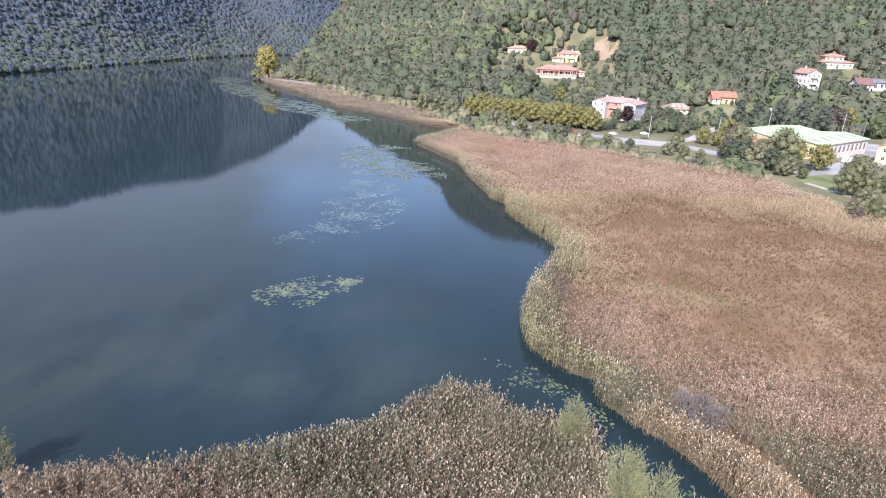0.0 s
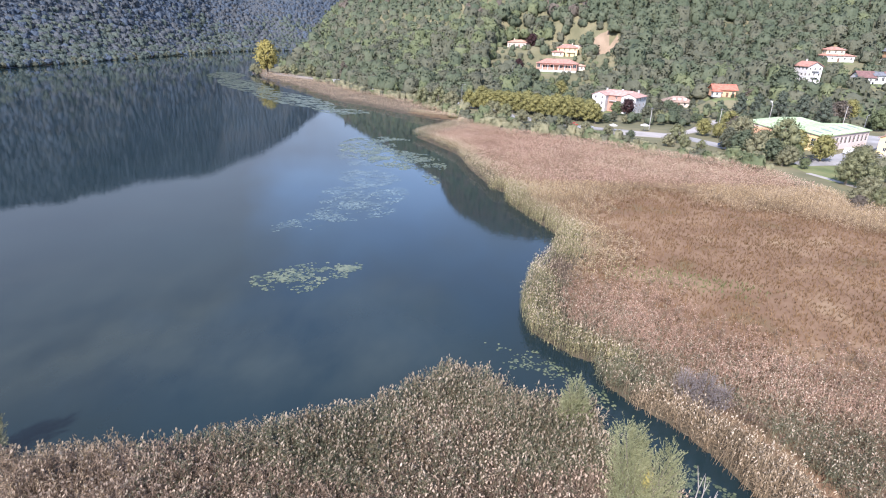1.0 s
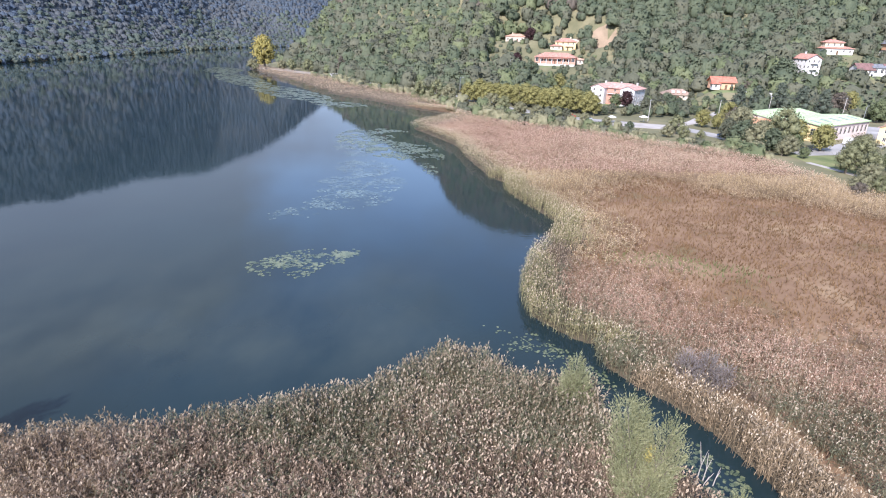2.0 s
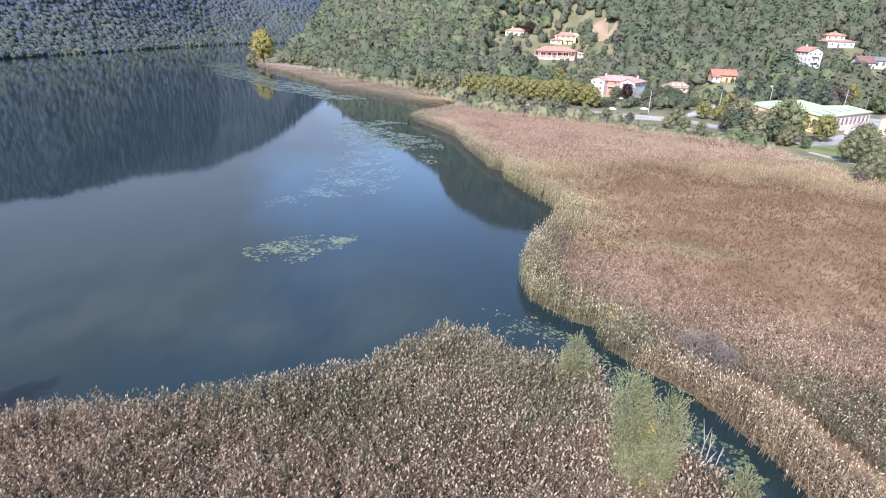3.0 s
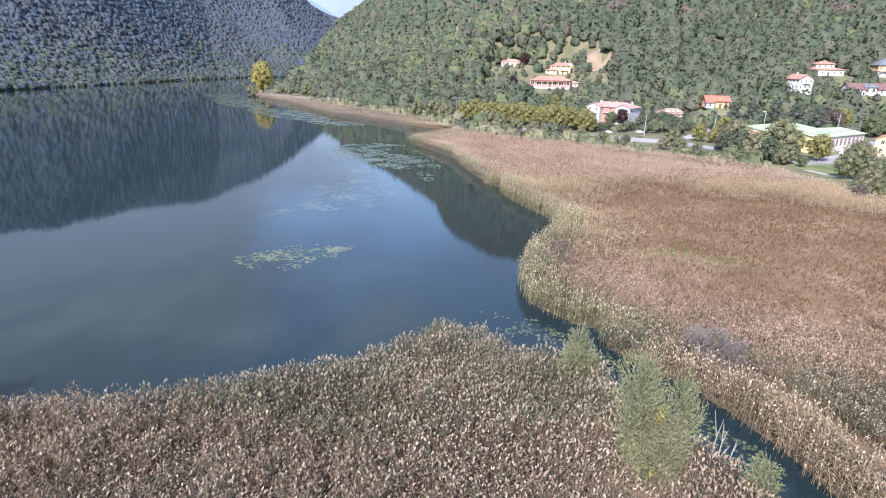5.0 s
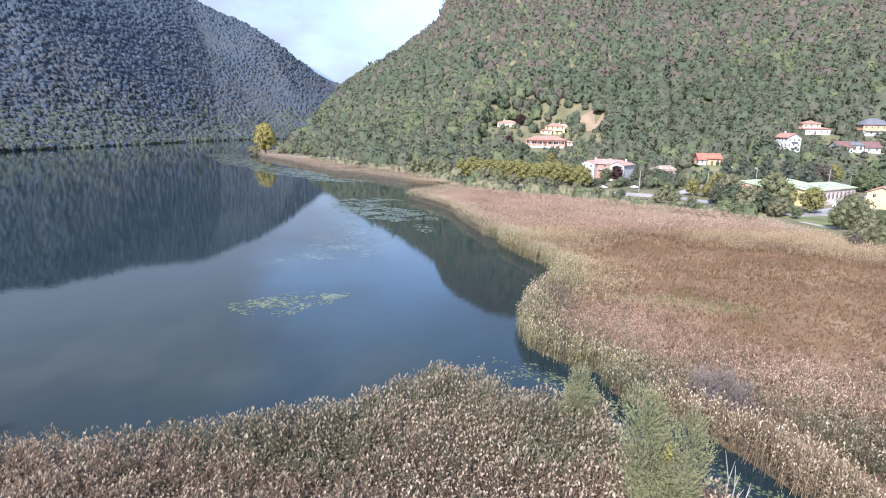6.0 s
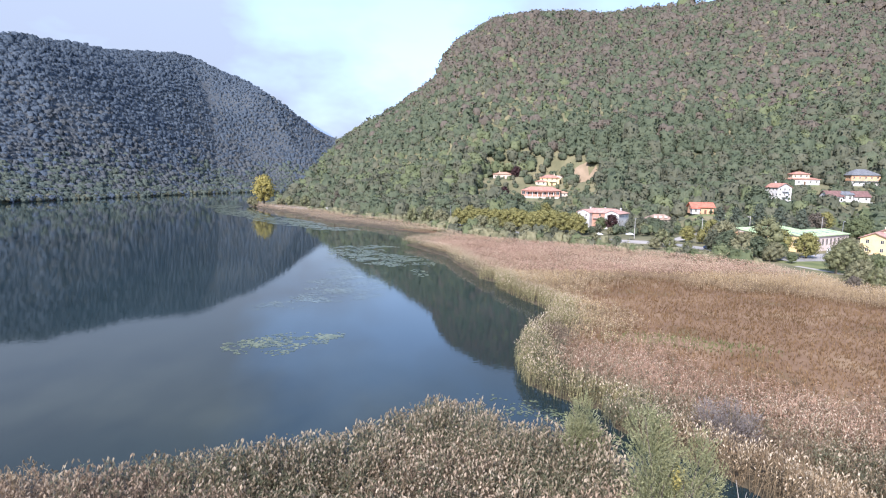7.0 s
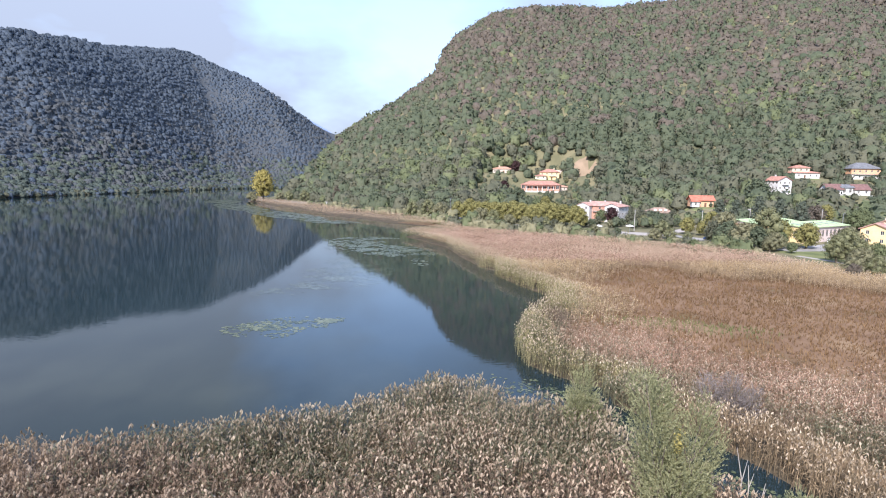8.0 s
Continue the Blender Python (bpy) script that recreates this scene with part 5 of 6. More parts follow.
def turn_about(v, side, w, d):
    """From a facade's own plane to side 0 front, 1 right, 2 back, 3 left of a w by d block centred on 0."""
    x, y, z = v[:, 0], v[:, 1], v[:, 2]
    return {0: np.stack([x - w / 2, y - d / 2, z], -1), 1: np.stack([w / 2 - y, x - d / 2, z], -1), 2: np.stack([w / 2 - x, d / 2 - y, z], -1), 3: np.stack([y - w / 2, d / 2 - x, z], -1)}[side]


def gable_roof(w, d, rise, over, along_x=True, thick=0.22):
    """Two slabs over a w by d block; the ridge runs along x or y."""
    if not along_x:
        v, q = gable_roof(d, w, rise, over, True, thick)
        return np.stack([-v[:, 1], v[:, 0], v[:, 2]], -1), q
    pieces = []
    k = rise / (d / 2)
    for s in (-1, 1):
        e = [(-w / 2 - over, s * (d / 2 + over), -over * k), (w / 2 + over, s * (d / 2 + over), -over * k), (w / 2 + over, 0, rise), (-w / 2 - over, 0, rise)]
        top = [(x, y, z + thick) for x, y, z in e]
        pieces.append((np.array(e + top, float), np.array([(0, 1, 2, 3), (4, 7, 6, 5), (0, 4, 5, 1), (1, 5, 6, 2), (2, 6, 7, 3), (3, 7, 4, 0)])))
    return joined(pieces)


def hip_roof(w, d, rise, over, thick=0.2):
    a, b = w / 2 + over, d / 2 + over
    r = max(0.3, a - b)
    lo = [(-a, -b, -0.15), (a, -b, -0.15), (a, b, -0.15), (-a, b, -0.15)]
    hi = [(x, y, z + thick) for x, y, z in lo]
    v = np.array(lo + hi + [(-r, 0, rise), (r, 0, rise), (-r, 0.02, rise), (r, 0.02, rise)], float)
    q = np.array([(0, 3, 2, 1), (0, 1, 5, 4), (1, 2, 6, 5), (2, 3, 7, 6), (3, 0, 4, 7), (4, 5, 9, 8), (6, 7, 10, 11), (5, 6, 11, 9), (7, 4, 8, 10), (8, 9, 11, 10)])
    return v, q


FRAMES = {}


def window_meshes(w, h):
    key = (round(w, 2), round(h, 2))
    if key not in FRAMES:
        t = 0.09
        fv, fq = joined([box(-w / 2, -w / 2 + t, -0.04, 0.04, 0, h), box(w / 2 - t, w / 2, -0.04, 0.04, 0, h), box(-w / 2 + t, w / 2 - t, -0.04, 0.04, 0, t), box(-w / 2 + t, w / 2 - t, -0.04, 0.04, h - t, h), box(-t / 2, t / 2, -0.03, 0.03, t, h - t)])
        pv, pq = box(-w / 2 + t, w / 2 - t, 0.0, 0.02, t, h - t)
        FRAMES[key] = (mesh_quads("window", fv, fq, [M_FRAME]), mesh_quads("pane", pv, pq, [M_GLASS]))
    return FRAMES[key]


SHUT = mesh_quads("shutter", *box(-0.27, 0.27, -0.05, 0.0, 0, 1.35), [M_SHUTTER])


def block(house, w, d, h, ox, oy, oz, wall, roof, kind, rise, over=0.55, floors=2, per=(3, 2, 3, 2), door=False, win=(1.0, 1.3), side_walls=None, shutters=False):
    """A block of a house under its Empty: walls with openings, roof, windows with their panes."""
    pieces, mats_i, holes_of = [], [], {}
    for side in range(4):
        width = w if side in (0, 2) else d
        holes, n = [], per[side]
        fh = h / max(1, floors)
        for f in range(floors):
            for i in range(n):
                cx = width * (i + 0.5) / n
                z0 = f * fh + fh * 0.34
                ww = win[0]
                hh = min(win[1], fh * 0.55)
                if door and side == 0 and f == 0 and i == n // 2:
                    holes.append((cx - 0.55, cx + 0.55, 0.02, min(2.1, fh * 0.8)))
                else:
                    holes.append((cx - ww / 2, cx + ww / 2, z0, z0 + hh))
        v, q = facade(width, h, holes)
        pieces.append((turn_about(v, side, w, d), q))
        mats_i += [1 if side_walls and side in side_walls[0] else 0] * len(q)
        holes_of[side] = holes
    if kind in ("gable", "gable_y"):
        gx, gy = (w / 2, d / 2)
        if kind == "gable":
            g = [np.array([(s * gx, -gy, h), (s * gx, gy, h), (s * gx, 0.01, h + rise), (s * gx, -0.01, h + rise)]) for s in (-1, 1)]
        else:
            g = [np.array([(-gx, s * gy, h), (gx, s * gy, h), (0.01, s * gy, h + rise), (-0.01, s * gy, h + rise)]) for s in (-1, 1)]
        for i, gv in enumerate(g):
            pieces.append((gv, np.array([(0, 1, 2, 3)])))
            mats_i.append(0)
    v, q = joined(pieces)
    at = pose(ox, oy, oz)
    part("wall", mesh_quads("wall", v, q, [wall, side_walls[1] if side_walls else wall], mats_i), house, at=at)
    v, q = hip_roof(w, d, rise, over) if kind == "hip" else gable_roof(w, d, rise, over, kind == "gable")
    part("roof", mesh_quads("roof", v, q, [roof]), house, at=pose(ox, oy, oz + h + 0.02))
    # an unseen solid core, added below the roof, so that no light falls through
    part("light_stop", mesh_quads("light_stop", *box(-w / 2 + 0.25, w / 2 - 0.25, -d / 2 + 0.25, d / 2 - 0.25, 0.05, h - 0.05), [M_SHUTTER]), house, at=at)
    for side, holes in holes_of.items():
        for a, b, c, e in holes:
            cx = (a + b) / 2
            p = turn_about(np.array([(cx, 0.12, c)]), side, w, d)[0]
            m = at @ pose(*[float(t) for t in p], 0, 0, 90 * side)
            if c < 0.1:
                part("door", mesh_quads("door", *box(-(b - a) / 2, (b - a) / 2, -0.03, 0.03, 0, e - c), [M_SHUTTER]), house, "brown wooden door", m)
                continue
            fm, pm = window_meshes(b - a, e - c)
            wdw = part("window", fm, house, at=m)
            part("pane", pm, wdw)
            if shutters and side == 0:
                for s in (-1, 1):
                    part("shutter", SHUT, house, "", at @ pose(*[float(t) for t in turn_about(np.array([(cx + s * ((b - a) / 2 + 0.3), 0, c)]), side, w, d)[0]], 0, 0, 90 * side))


def chimney(house, x, y, z, wall):
    v, q = joined([box(-0.35, 0.35, -0.3, 0.3, -0.8, 1.0), box(-0.45, 0.45, -0.4, 0.4, 1.0, 1.15)])
    part("chimney", mesh_quads("chimney", v, q, [wall]), house, at=pose(x, y, z))


def balcony(house, x, y, z, w=3.0, yaw=0):
    m = pose(x, y, z, 0, 0, yaw)
    v, q = box(-w / 2, w / 2, -1.1, 0.0, -0.15, 0)
    b = part("balcony", mesh_quads("balcony", v, q, [W_WHITE]), house, at=m)
    pieces = [box(-w / 2, w / 2, -1.1, -1.05, 0.95, 1.0)] + [box(t, t + 0.04, -1.1, -1.06, 0, 0.95) for t in np.linspace(-w / 2, w / 2 - 0.04, 12)]
    part("railing", mesh_quads("railing", *joined(pieces), [M_METAL]), b, "thin metal railing")


def house_at(label, x, y, z, yaw, name="house"):
    return thing(name, label, "house", pose(x, y, z, 0, 0, yaw), "houses by the lake")


h = house_at("two-storey white apartment house with faded pink hip roof", 88.0, 276.5, 0.7, -40, "apartment_house")
block(h, 22, 10, 7.8, 0, 0.8, 0, W_ROSE, R_PINK, "hip", 2.2, floors=3, per=(3, 2, 4, 2), side_walls=((1, 2, 3), W_WHITE))
block(h, 7, 4, 7.8, -7.5, -5.6, 0, W_WHITE, R_PINK, "gable_y", 1.5, floors=3, per=(2, 0, 0, 1), over=0.4)
block(h, 7, 4, 7.8, 7.5, -5.6, 0, W_WHITE, R_PINK, "gable_y", 1.5, floors=3, per=(2, 1, 0, 0), over=0.4)
for cx0 in (-8, 0, 8):
    chimney(h, cx0, 2.5, 9.2, W_WHITE)
balcony(h, 0, -4.25, 5.2, 6.5)

h = house_at("long low villa with red tiled roof and pillared porch", 76.5, 380, 13.4, -16, "villa")
# reddish wall darkened and wide dark windows added to stand for the porch's shade
block(h, 26, 11, 4.2, 0, 0, 0, W_ROSE, R_SALMON, "hip", 2.6, floors=1, per=(9, 3, 4, 3), door=True, win=(2.1, 2.5))
block(h, 8, 6, 3.0, 14.0, 1.5, 0, W_STONE, R_CLAY, "hip", 1.0, floors=1, per=(2, 1, 0, 0))
for i in range(6):
    part("pillar", mesh_quads("pillar", *box(-0.18, 0.18, -0.18, 0.18, 0, 3.3), [W_WHITE]), h, "", pose(-9 + 3.6 * i, -6.6, 0))
part("porch_roof", mesh_quads("porch_roof", *box(-10, 10, -7.2, -4.4, 3.3, 3.55), [R_SALMON]), h, "red tiled porch roof")
part("terrace", mesh_quads("terrace", *box(-13, 13, -9.5, -4.5, -1.6, 0.0), [M_CONCRETE]), h, "pale concrete terrace")

h = house_at("yellow two-storey villa with red hip roof", 88, 407, 21.0, -14, "villa")
block(h, 14, 10, 5.6, 0, 0, 0, W_YELLOW, R_SALMON, "hip", 2.3, per=(4, 2, 3, 2), door=True)
block(h, 8, 5, 2.8, -6, -6, 0, W_CREAM, R_SALMON, "hip", 1.0, floors=1, per=(2, 1, 0, 1))
chimney(h, 3, 1, 7.6, W_CREAM)
balcony(h, 2.5, -5.02, 2.8, 5)

h = house_at("low house with brown tiled roof among garden trees", 56.5, 434, 25.4, -18)
block(h, 14, 9, 3.6, 0, 0, 0, W_STONE, R_CLAY, "hip", 1.8, floors=1, per=(4, 2, 2, 1), door=True)
chimney(h, -3, 1, 5.2, W_CREAM)

h = house_at("cottage with bright red gable roof and open porch", 141.5, 284, 8.4, -10, "cottage")
block(h, 10.5, 8, 3.6, 0, 0, 0, W_ORANGE, R_RED, "gable", 2.0, floors=1, per=(4, 2, 2, 1), door=True, over=0.8)
block(h, 3.6, 3.0, 2.8, -4.2, -5.4, 0, W_WHITE, R_RED, "hip", 0.8, floors=1, per=(1, 0, 0, 1))
chimney(h, 3, 1.5, 4.4, W_ORANGE)

h = house_at("three-storey white gabled house with balconies", 199.5, 314, 14.0, 8)
block(h, 8.6, 10.5, 8.6, 0, -1.7, 0, W_WHITE, R_SALMON, "gable_y", 2.2, floors=3, per=(3, 4, 2, 4))
balcony(h, 0, -7.02, 3.2, 4)
balcony(h, 0, -7.02, 6.4, 4)
chimney(h, 2, 3, 10.8, W_WHITE)

h = house_at("white villa with stacked red tiled roofs", 231.5, 340, 24.2, -8, "villa")
block(h, 17, 9, 3.4, 0, 0, 0, W_WHITE, R_SALMON, "hip", 1.5, floors=1, per=(5, 2, 3, 2), door=True)
block(h, 10, 7, 3.0, -1.5, 1, 3.6, W_CREAM, R_SALMON, "hip", 1.6, floors=1, per=(3, 1, 2, 1))
chimney(h, 4.5, 1, 6.0, W_WHITE)

h = house_at("orange and white house with slate-blue hip roof", 267, 338, 24.0, -6)
block(h, 17, 11.5, 3.0, 0, 0, 0, W_WHITE, R_SLATE, "hip", 0.4, floors=1, per=(5, 3, 3, 3), over=0.15, door=True)
block(h, 17, 11.5, 3.4, 0, 0, 3.25, W_ORANGE, R_SLATE, "hip", 3.8, floors=1, per=(5, 3, 3, 3), over=0.7)
balcony(h, 0, -5.77, 3.1, 14)

h = house_at("long low white house with dark brown roof", 232, 303, 15.0, -8)
block(h, 8, 8.5, 3.2, -7.2, 0, 0, W_WHITE, R_BROWN, "gable", 2.8, floors=1, per=(2, 2, 1, 1))
block(h, 6, 7.5, 4.2, -0.4, 0.4, 0, W_WHITE, R_SLATE, "gable", 1.6, floors=1, per=(2, 0, 1, 0), win=(1.3, 2.0))
block(h, 8, 8.5, 3.2, 6.8, 0, 0, W_WHITE, R_BROWN, "gable", 2.8, floors=1, per=(2, 1, 1, 2))

h = house_at("old low farmhouse with weathered clay roof and dormers", 122, 289, 2.4, -12, "farmhouse")
block(h, 14, 9, 2.4, 0, 0, 0, W_STONE, R_OLD, "hip", 2.6, floors=1, per=(5, 2, 2, 2), door=True)
for i in (-1, 0, 1):
    part("dormer", mesh_quads("dormer", *joined([box(-0.7, 0.7, -0.9, 1.2, 0, 1.0)]), [W_PINK]), h, "small pink dormer", pose(2.6 * i, -3.4, 3.3))
    dv, dq = gable_roof(1.6, 2.4, 0.5, 0.15, False, 0.08)
    part("dormer_roof", mesh_quads("dormer_roof", dv, dq, [R_OLD]), h, pose(2.6 * i, -3.3, 4.3))

c30, s30 = math.cos(radians(30)), math.sin(radians(30))
hall_c = (126 + 15.5 * c30 - 16.5 * s30, 180 + 15.5 * s30 + 16.5 * c30)
h = thing("hall", "large low hall with pale green sheet roof and yellow end wall", "hall", pose(hall_c[0], hall_c[1], 1.2, 0, 0, 30))
block(h, 31, 16.5, 5.2, 0, -8.25, 0, W_PINK, R_GREEN, "gable", 1.1, floors=1, per=(11, 2, 0, 3), over=0.5, win=(1.5, 2.4), side_walls=((3,), W_YELLOW))
block(h, 31, 16.5, 5.2, 0, 8.25, 0, W_PINK, R_GREEN, "gable", 1.1, floors=1, per=(0, 2, 8, 3), over=0.4, win=(1.5, 2.4), side_walls=((3,), W_ORANGE))
for i in range(5):
    part("roof_light", mesh_quads("roof_light", *box(-0.5, 0.5, -5.5, 5.5, 0, 0.12), [M_METAL]), h, "dull grey roof light strip", pose(-12 + 6 * i, -8.25 - 4.1, 5.2 + 0.80, 0, 0, 0) @ pose(0, 0, 0, 7.6, 0, 0) @ Matrix.Diagonal((1, 0.33, 1, 1)))
part("canopy", mesh_quads("canopy", *box(15.6, 22, -14, -6, 3.6, 3.85), [R_GREEN]), h, "pale green canopy on thin posts")
for px in (17.5, 21.5):
    part("canopy_post", mesh_quads("canopy_post", *box(px, px + 0.15, -13.8, -13.65, 0, 3.6), [M_METAL]), h)

h = house_at("pale yellow two-storey house with pinkish tiled roof", 161, 186, 1.2, 36)
block(h, 18, 10, 5.8, 0, 0, 0, W_CREAM, R_PINK, "gable", 2.2, per=(5, 2, 4, 2), door=True)
block(h, 7, 8, 5.4, -12.4, 0.8, 0, W_YELLOW, R_PINK, "gable", 1.8, per=(2, 1, 1, 2))
chimney(h, -4, 1, 7.6, W_CREAM)

h = thing("kiosk", "small white kiosk beside the lake road", "kiosk", pose(-70.5, 381.5, float(ground_z(-70.5, 381.5)), 0, 0, 30))
part("wall", mesh_quads("wall", *box(-2, 2, -1.5, 1.5, -0.2, 2.6), [W_WHITE]), h)
part("roof", mesh_quads("roof", *box(-2.3, 2.3, -1.8, 1.8, 2.6, 2.8), [M_CONCRETE]), h)
part("door", mesh_quads("door", *box(-0.5, 0.5, -1.56, -1.5, 0, 2.0), [M_SHUTTER]), h, "dark door")


# ---- terraces and garden walls ----
def garden_wall(x0, y0, x1, y1, z, high, mat, label):
    d = math.hypot(x1 - x0, y1 - y0)
    t = thing("garden_wall", label, "wall", pose(x0, y0, z, 0, 0, math.degrees(math.atan2(y1 - y0, x1 - x0))))
    n = max(3, int(d / 2.2))
    for i in range(n):
        a, b = d * i / n, d * (i + 1) / n - 0.03
        part("wall_bay", mesh_quads("wall_bay", *box(a, b, -0.25, 0.25, -1.5, high + 0.12 * math.sin(2.3 * i)), [mat]), t)


garden_wall(78, 418, 104, 411, 25.5, 3.0, W_STONE, "rough pinkish stone retaining wall above the villa")
garden_wall(90, 392, 103, 389, 18.5, 1.6, W_STONE, "rough pinkish stone terrace wall")
garden_wall(147, 276, 160, 270, 7.2, 1.0, W_WHITE, "low whitewashed garden wall")
garden_wall(236, 292, 270, 288, 13.5, 1.6, W_WHITE, "long pale garden wall below the houses")
garden_wall(243, 330, 258, 312, 19.0, 1.4, W_PINK, "pale wall climbing the slope")


# ---- road, lanes, footpath ----
def ribbon(name, label, line, width, mat, lift=0.06):
    pts = []
    for (x0, y0, _), (x1, y1, _) in zip(line, line[1:]):
        n = max(2, int(math.hypot(x1 - x0, y1 - y0) / 1.5))
        pts += [(x0 + (x1 - x0) * i / n, y0 + (y1 - y0) * i / n) for i in range(n)]
    p = np.array(pts + [line[-1][:2]])
    for _ in range(6):
        p[1:-1] = (p[:-2] + 2 * p[1:-1] + p[2:]) / 4
    d = np.gradient(p, axis=0)
    d /= np.linalg.norm(d, axis=1)[:, None]
    nrm = np.stack([-d[:, 1], d[:, 0]], -1)
    rows = []
    for f in (-0.5, -0.25, 0, 0.25, 0.5):
        e = p + nrm * width * f
        rows.append(np.column_stack([e, ground_z(e[:, 0], e[:, 1]) + lift]))
    mid = np.maximum.reduce([row[:, 2] for row in rows])
    v = np.concatenate([np.column_stack([row[:, :2], mid]) for row in rows] + [np.column_stack([rows[0][:, :2], mid - 0.8]), np.column_stack([rows[-1][:, :2], mid - 0.8])])
    n = len(p)
    q = [(r * n + i, r * n + i + 1, (r + 1) * n + i + 1, (r + 1) * n + i) for r in range(4) for i in range(n - 1)]
    q += [(5 * n + i, 5 * n + i + 1, i + 1, i) for i in range(n - 1)] + [(4 * n + i, 4 * n + i + 1, 6 * n + i + 1, 6 * n + i) for i in range(n - 1)]
    return tagged(new(name, mesh_quads(name, v, q, [mat])), label, "road", kind="structure")


ribbon("road", "pale grey asphalt road along the reeds", ROAD, 6.5, M_ASPHALT)
ribbon("road_lane", "pale lane leading up between the houses", LANE, 4.5, M_GRAVEL, 0.08)
ribbon("road_yard", "grey paved yard before the hall", YARD, 10, M_ASPHALT, 0.07)
ribbon("road_car_park", "wide pale gravel car park at the road bend", [(66, 210, 0), (78, 207, 0), (90, 203, 0)], 11, M_GRAVEL, 0.10)
ribbon("pavement", "narrow pale footpath between lawn and reeds", [(103, 149, 0), (105.2, 141, 0), (106.8, 133, 0)], 1.8, M_GRAVEL, 0.08)
ribbon("lane_villas", "dusty track climbing to the villas", [(36, 312, 0), (44, 345, 0), (54, 368, 0), (62, 372, 0)], 4.0, M_GRAVEL, 0.25)


# ---- vehicles ----
def extrude_profile(prof, half):
    """A car body from its side outline (x, z), narrowed a little above the waist."""
    n = len(prof)
    v = [(x, s * (half - 0.12 * max(0.0, z - 0.8)), z) for s in (-1, 1) for x, z in prof]
    bm = bmesh.new()
    bv = [bm.verts.new(p) for p in v]
    bm.faces.new(bv[:n][::-1])
    bm.faces.new(bv[n:])
    for i in range(n):
        j = (i + 1) % n
        bm.faces.new((bv[i], bv[j], bv[n + j], bv[n + i]))
    bmesh.ops.bevel(bm, geom=[e for e in bm.edges], offset=0.05, segments=1, affect="EDGES")
    return bm


def bm_mesh(name, bm, mat):
    me = bpy.data.meshes.new(name)
    bm.to_mesh(me)
    bm.free()
    me.materials.append(mat)
    return me


M_TYRE = material("tyre_rubber", [(0.02, 0.02, 0.02), (0.04, 0.04, 0.04)], 3.0, rough=0.8)


def wheel_mesh():
    v, q = tube([(0, -0.1, 0), (0, 0.1, 0)], [0.32, 0.32], 14)
    cap = []
    for y in (-0.1, 0.1):
        cap.append(tube([(0, y, 0), (0, y * 1.02, 0)], [0.32, 0.18], 14))
    return mesh_quads("wheel", *joined([(v, q)] + cap), [M_TYRE])


WHEEL = wheel_mesh()
RIM = mesh_quads("rim", *joined([tube([(0, -0.11, 0), (0, 0.11, 0)], [0.19, 0.19], 10), tube([(0, -0.11, 0), (0, -0.112, 0)], [0.19, 0.01], 10), tube([(0, 0.11, 0), (0, 0.112, 0)], [0.19, 0.01], 10)]), [M_METAL])


def car(x, y, yaw, paint, label, van=False, z=None):
    gz = float(ground_z(x, y)) + 0.08 if z is None else z
    t = thing("van" if van else "car", label, "van" if van else "car", pose(x, y, gz, 0, 0, yaw), "parked vehicles")
    if van:
        prof = [(-2.4, 0.35), (2.4, 0.35), (2.45, 0.9), (1.75, 1.15), (1.2, 2.0), (-2.35, 2.05)]
        glass = [(1.05, 1.2), (1.66, 1.2), (1.15, 1.85), (1.05, 1.85)]
    else:
        prof = [(-2.1, 0.35), (2.1, 0.35), (2.12, 0.72), (1.15, 0.88), (0.45, 1.42), (-1.1, 1.45), (-1.95, 0.95), (-2.12, 0.8)]
        glass = [(-1.7, 0.95), (1.0, 0.92), (0.4, 1.36), (-1.05, 1.38)]
    part("body", bm_mesh("body", extrude_profile(prof, 0.86), paint), t)
    part("side_window", bm_mesh("side_window", extrude_profile(glass, 0.885), M_GLASS), t, "dark tinted windows")
    for sx in (-1.35, 1.35):
        for sy in (-0.78, 0.78):
            wl_ = part("wheel", WHEEL, t, "", pose(sx, sy, 0.32))
            part("rim", RIM, wl_)


def paint(name, c):
    return material(name, [c, tuple(min(1, v * 1.15 + 0.005) for v in c)], 1.0, rough=0.25, spec=0.6)


P_BLACK, P_WHITE, P_RED, P_BLUE, P_GREY = paint("black_paint", (0.015, 0.015, 0.017)), paint("white_paint", (0.75, 0.75, 0.74)), paint("red_paint", (0.40, 0.03, 0.03)), paint("dark_blue_paint", (0.05, 0.08, 0.16)), paint("silver_paint", (0.42, 0.43, 0.45))
car(112.2, 164.6, 20, P_BLACK, "black car parked in the yard")
car(134.5, 178, 30, P_WHITE, "white van parked beside the hall", True)
car(97.0, 185.5, -60, P_BLUE, "dark blue car on the road bend")
car(53.5, 223.6, -42, P_RED, "dark red car parked under the plane trees")
car(58.5, 219.0, -38, P_GREY, "silver car parked under the plane trees")
for i, pnt in enumerate((P_WHITE, P_BLACK, P_WHITE, P_GREY)):
    car(17.0 + 2.2 * i, 274.0 - 4.0 * i, -62, pnt, ["white car parked on the roadside", "black car parked on the roadside", "white car parked on the roadside", "silver car parked on the roadside"][i])
car(36.0, 239.5, -55, P_GREY, "silver car under the plane trees")


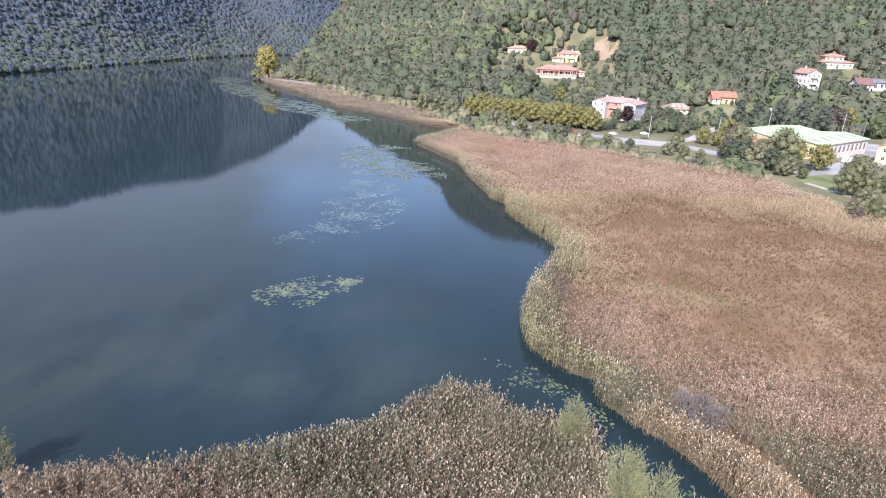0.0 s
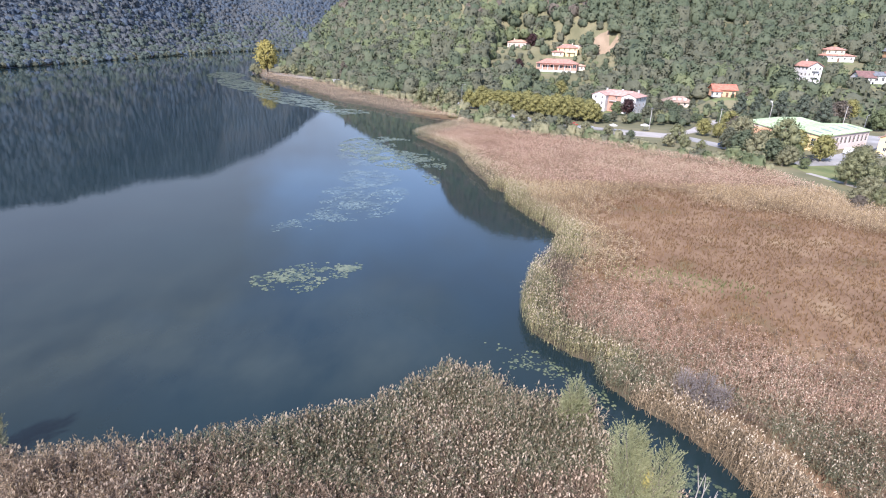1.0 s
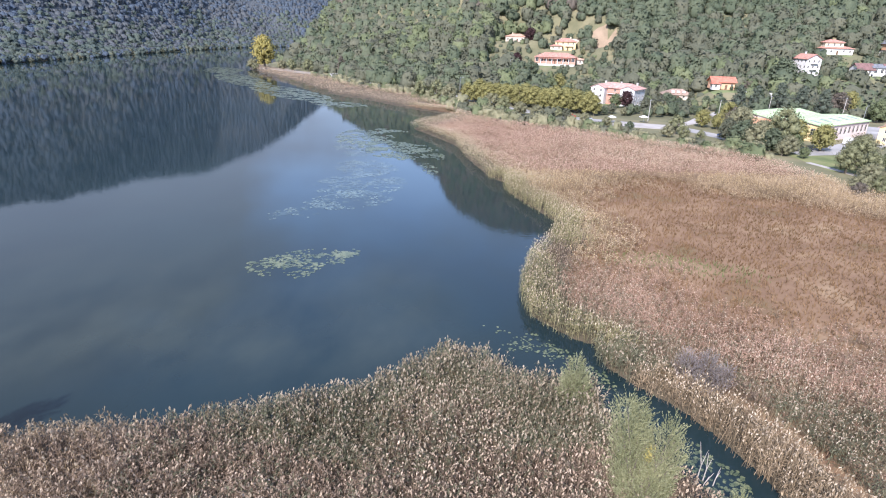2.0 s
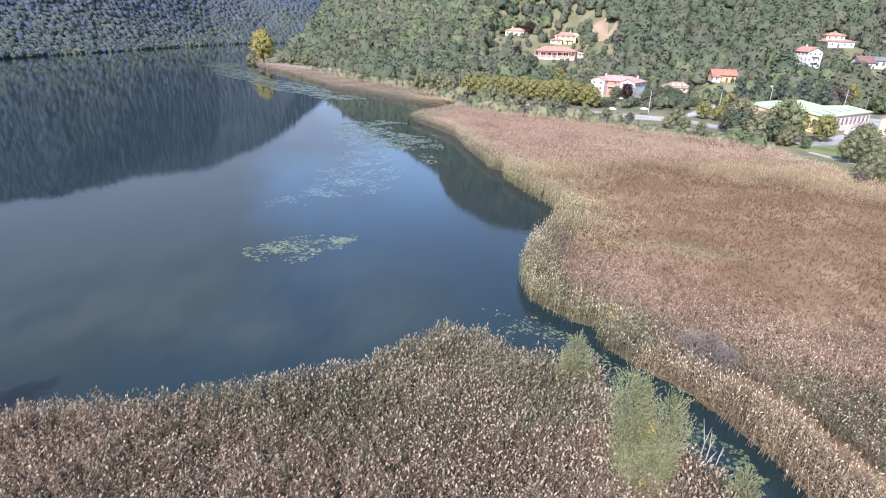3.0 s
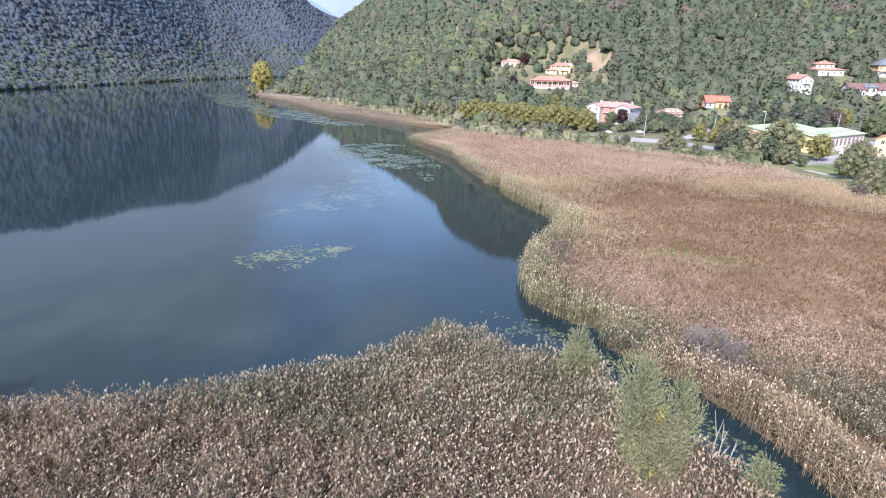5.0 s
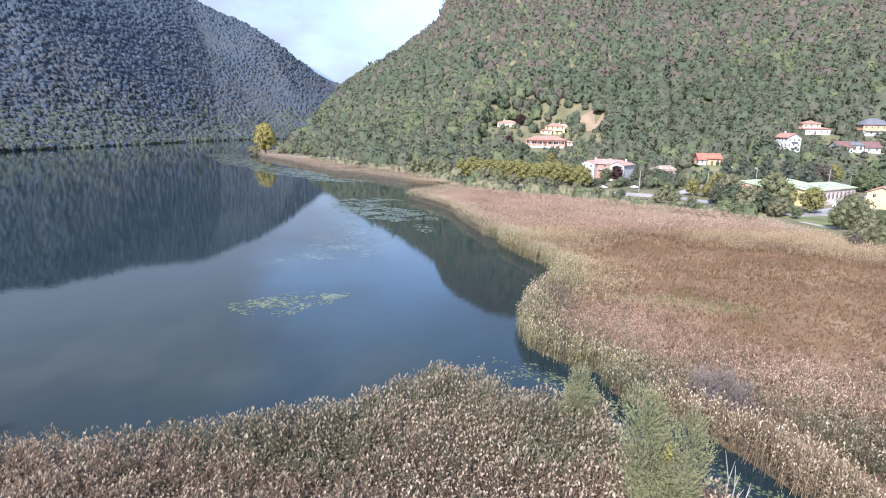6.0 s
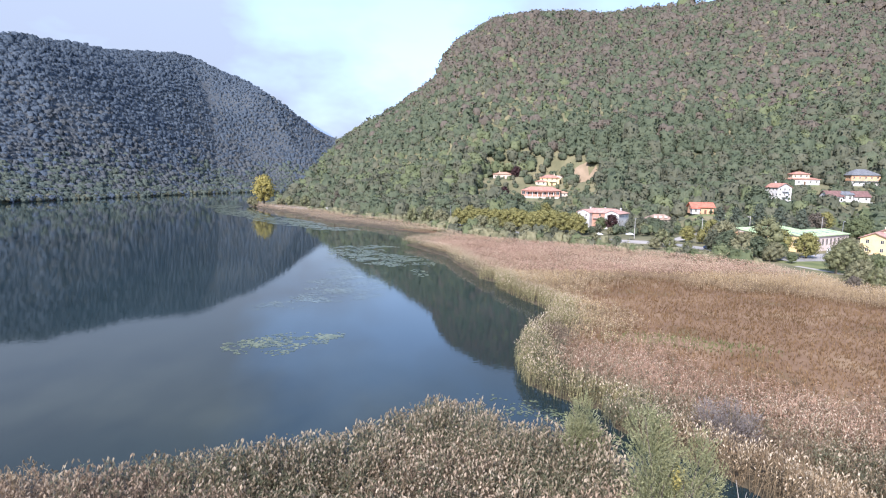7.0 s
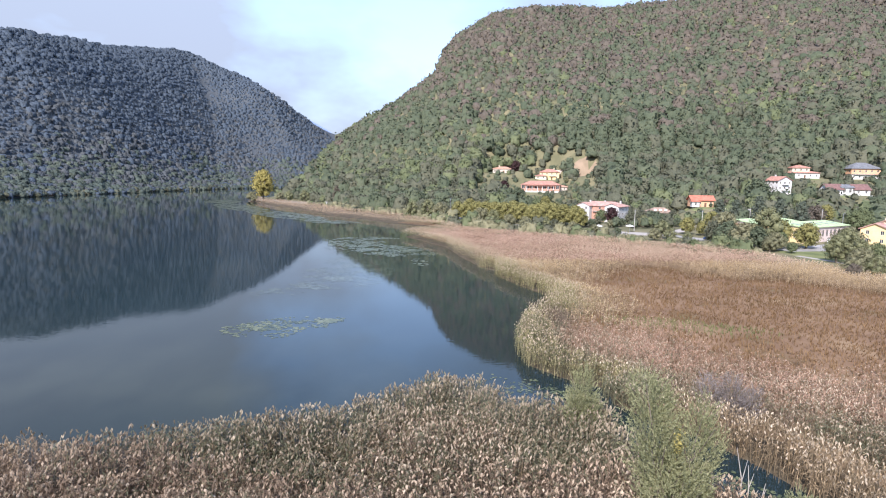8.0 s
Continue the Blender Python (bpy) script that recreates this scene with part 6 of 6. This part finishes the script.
# ---- poles, wires, parasols ----
def pole(x, y, high, label, name="power_pole", arm=0.0):
    t = thing(name, label, "lamp post" if arm else "pole", pose(x, y, max(0.0, float(ground_z(x, y))), 0, 0, 35))
    part("post", mesh_quads("post", *tube([(0, 0, -0.3), (0, 0, high)], [0.12, 0.08], 8), [M_METAL if arm else M_CONCRETE]), t)
    if arm:
        part("arm", mesh_quads("arm", *tube([(0, 0, high), (0.4, 0, high + 0.3), (arm, 0, high + 0.35)], [0.06, 0.05, 0.05], 6), [M_METAL]), t)
        part("lamp_head", mesh_quads("lamp_head", *box(arm - 0.3, arm + 0.5, -0.15, 0.15, high + 0.28, high + 0.42), [M_CONCRETE]), t, "grey lamp head")
    else:
        part("crossarm", mesh_quads("crossarm", *box(-0.8, 0.8, -0.06, 0.06, high - 0.5, high - 0.38), [M_METAL]), t)
        for s in (-0.7, 0.0, 0.7):
            part("insulator", mesh_quads("insulator", *tube([(s, 0, high - 0.4), (s, 0, high - 0.1)], [0.05, 0.07], 6), [M_GLASS]), t)
    return t


POLES = [(83, 219, 8.5), (112, 222, 8.5), (140, 236, 9.0), (172, 236, 9.0)]
for x, y, hh in POLES:
    pole(x, y, hh, "concrete power pole carrying overhead wires")
for (x0, y0, a), (x1, y1, b) in zip(POLES, POLES[1:]):
    z0, z1 = float(ground_z(x0, y0)) + a - 0.15, float(ground_z(x1, y1)) + b - 0.15
    f = np.linspace(0, 1, 14)
    cable = np.stack([x0 + (x1 - x0) * f, y0 + (y1 - y0) * f, z0 + (z1 - z0) * f - 1.6 * 4 * f * (1 - f) * 0.5], -1)
    w = thing("power_line", "thin sagging overhead power line", "cable")
    for s in (-0.5, 0.5):
        part("wire", mesh_quads("wire", *tube(cable + np.array([s * 0.6, s * 0.6, 0]), [0.03] * 14, 4), [M_TYRE]), w)
pole(10.5, 283, 9.5, "tall steel street lamp on the lake road", "street_lamp", 1.6)
pole(160, 208, 8.5, "steel street lamp behind the hall", "street_lamp", 1.4)
pole(44, 356, 9.0, "slim steel street lamp beside the villa track", "street_lamp", 1.2)
for x, y in ((66.5, 212.5), (79.5, 214.5)):
    t = thing("parasol", "round white parasol standing beside the car park", "parasol", pose(x, y, float(ground_z(x, y))))
    part("pole", mesh_quads("pole", *tube([(0, 0, 0), (0, 0, 2.5)], [0.04, 0.04], 6), [M_METAL]), t)
    n = 12
    v = np.array([(0, 0, 2.9)] + [(1.7 * math.cos(2 * math.pi * i / n), 1.7 * math.sin(2 * math.pi * i / n), 2.3) for i in range(n)] + [(1.7 * math.cos(2 * math.pi * i / n), 1.7 * math.sin(2 * math.pi * i / n), 2.15) for i in range(n)])
    q = [(0, 1 + 2 * i, 1 + (2 * i + 1) % n, 1 + (2 * i + 2) % n) for i in range(n // 2)] + [(1 + i, 13 + i, 13 + (i + 1) % n, 1 + (i + 1) % n) for i in range(n)]
    part("canopy", mesh_quads("canopy", v, q, [W_WHITE]), t, "white cloth canopy")
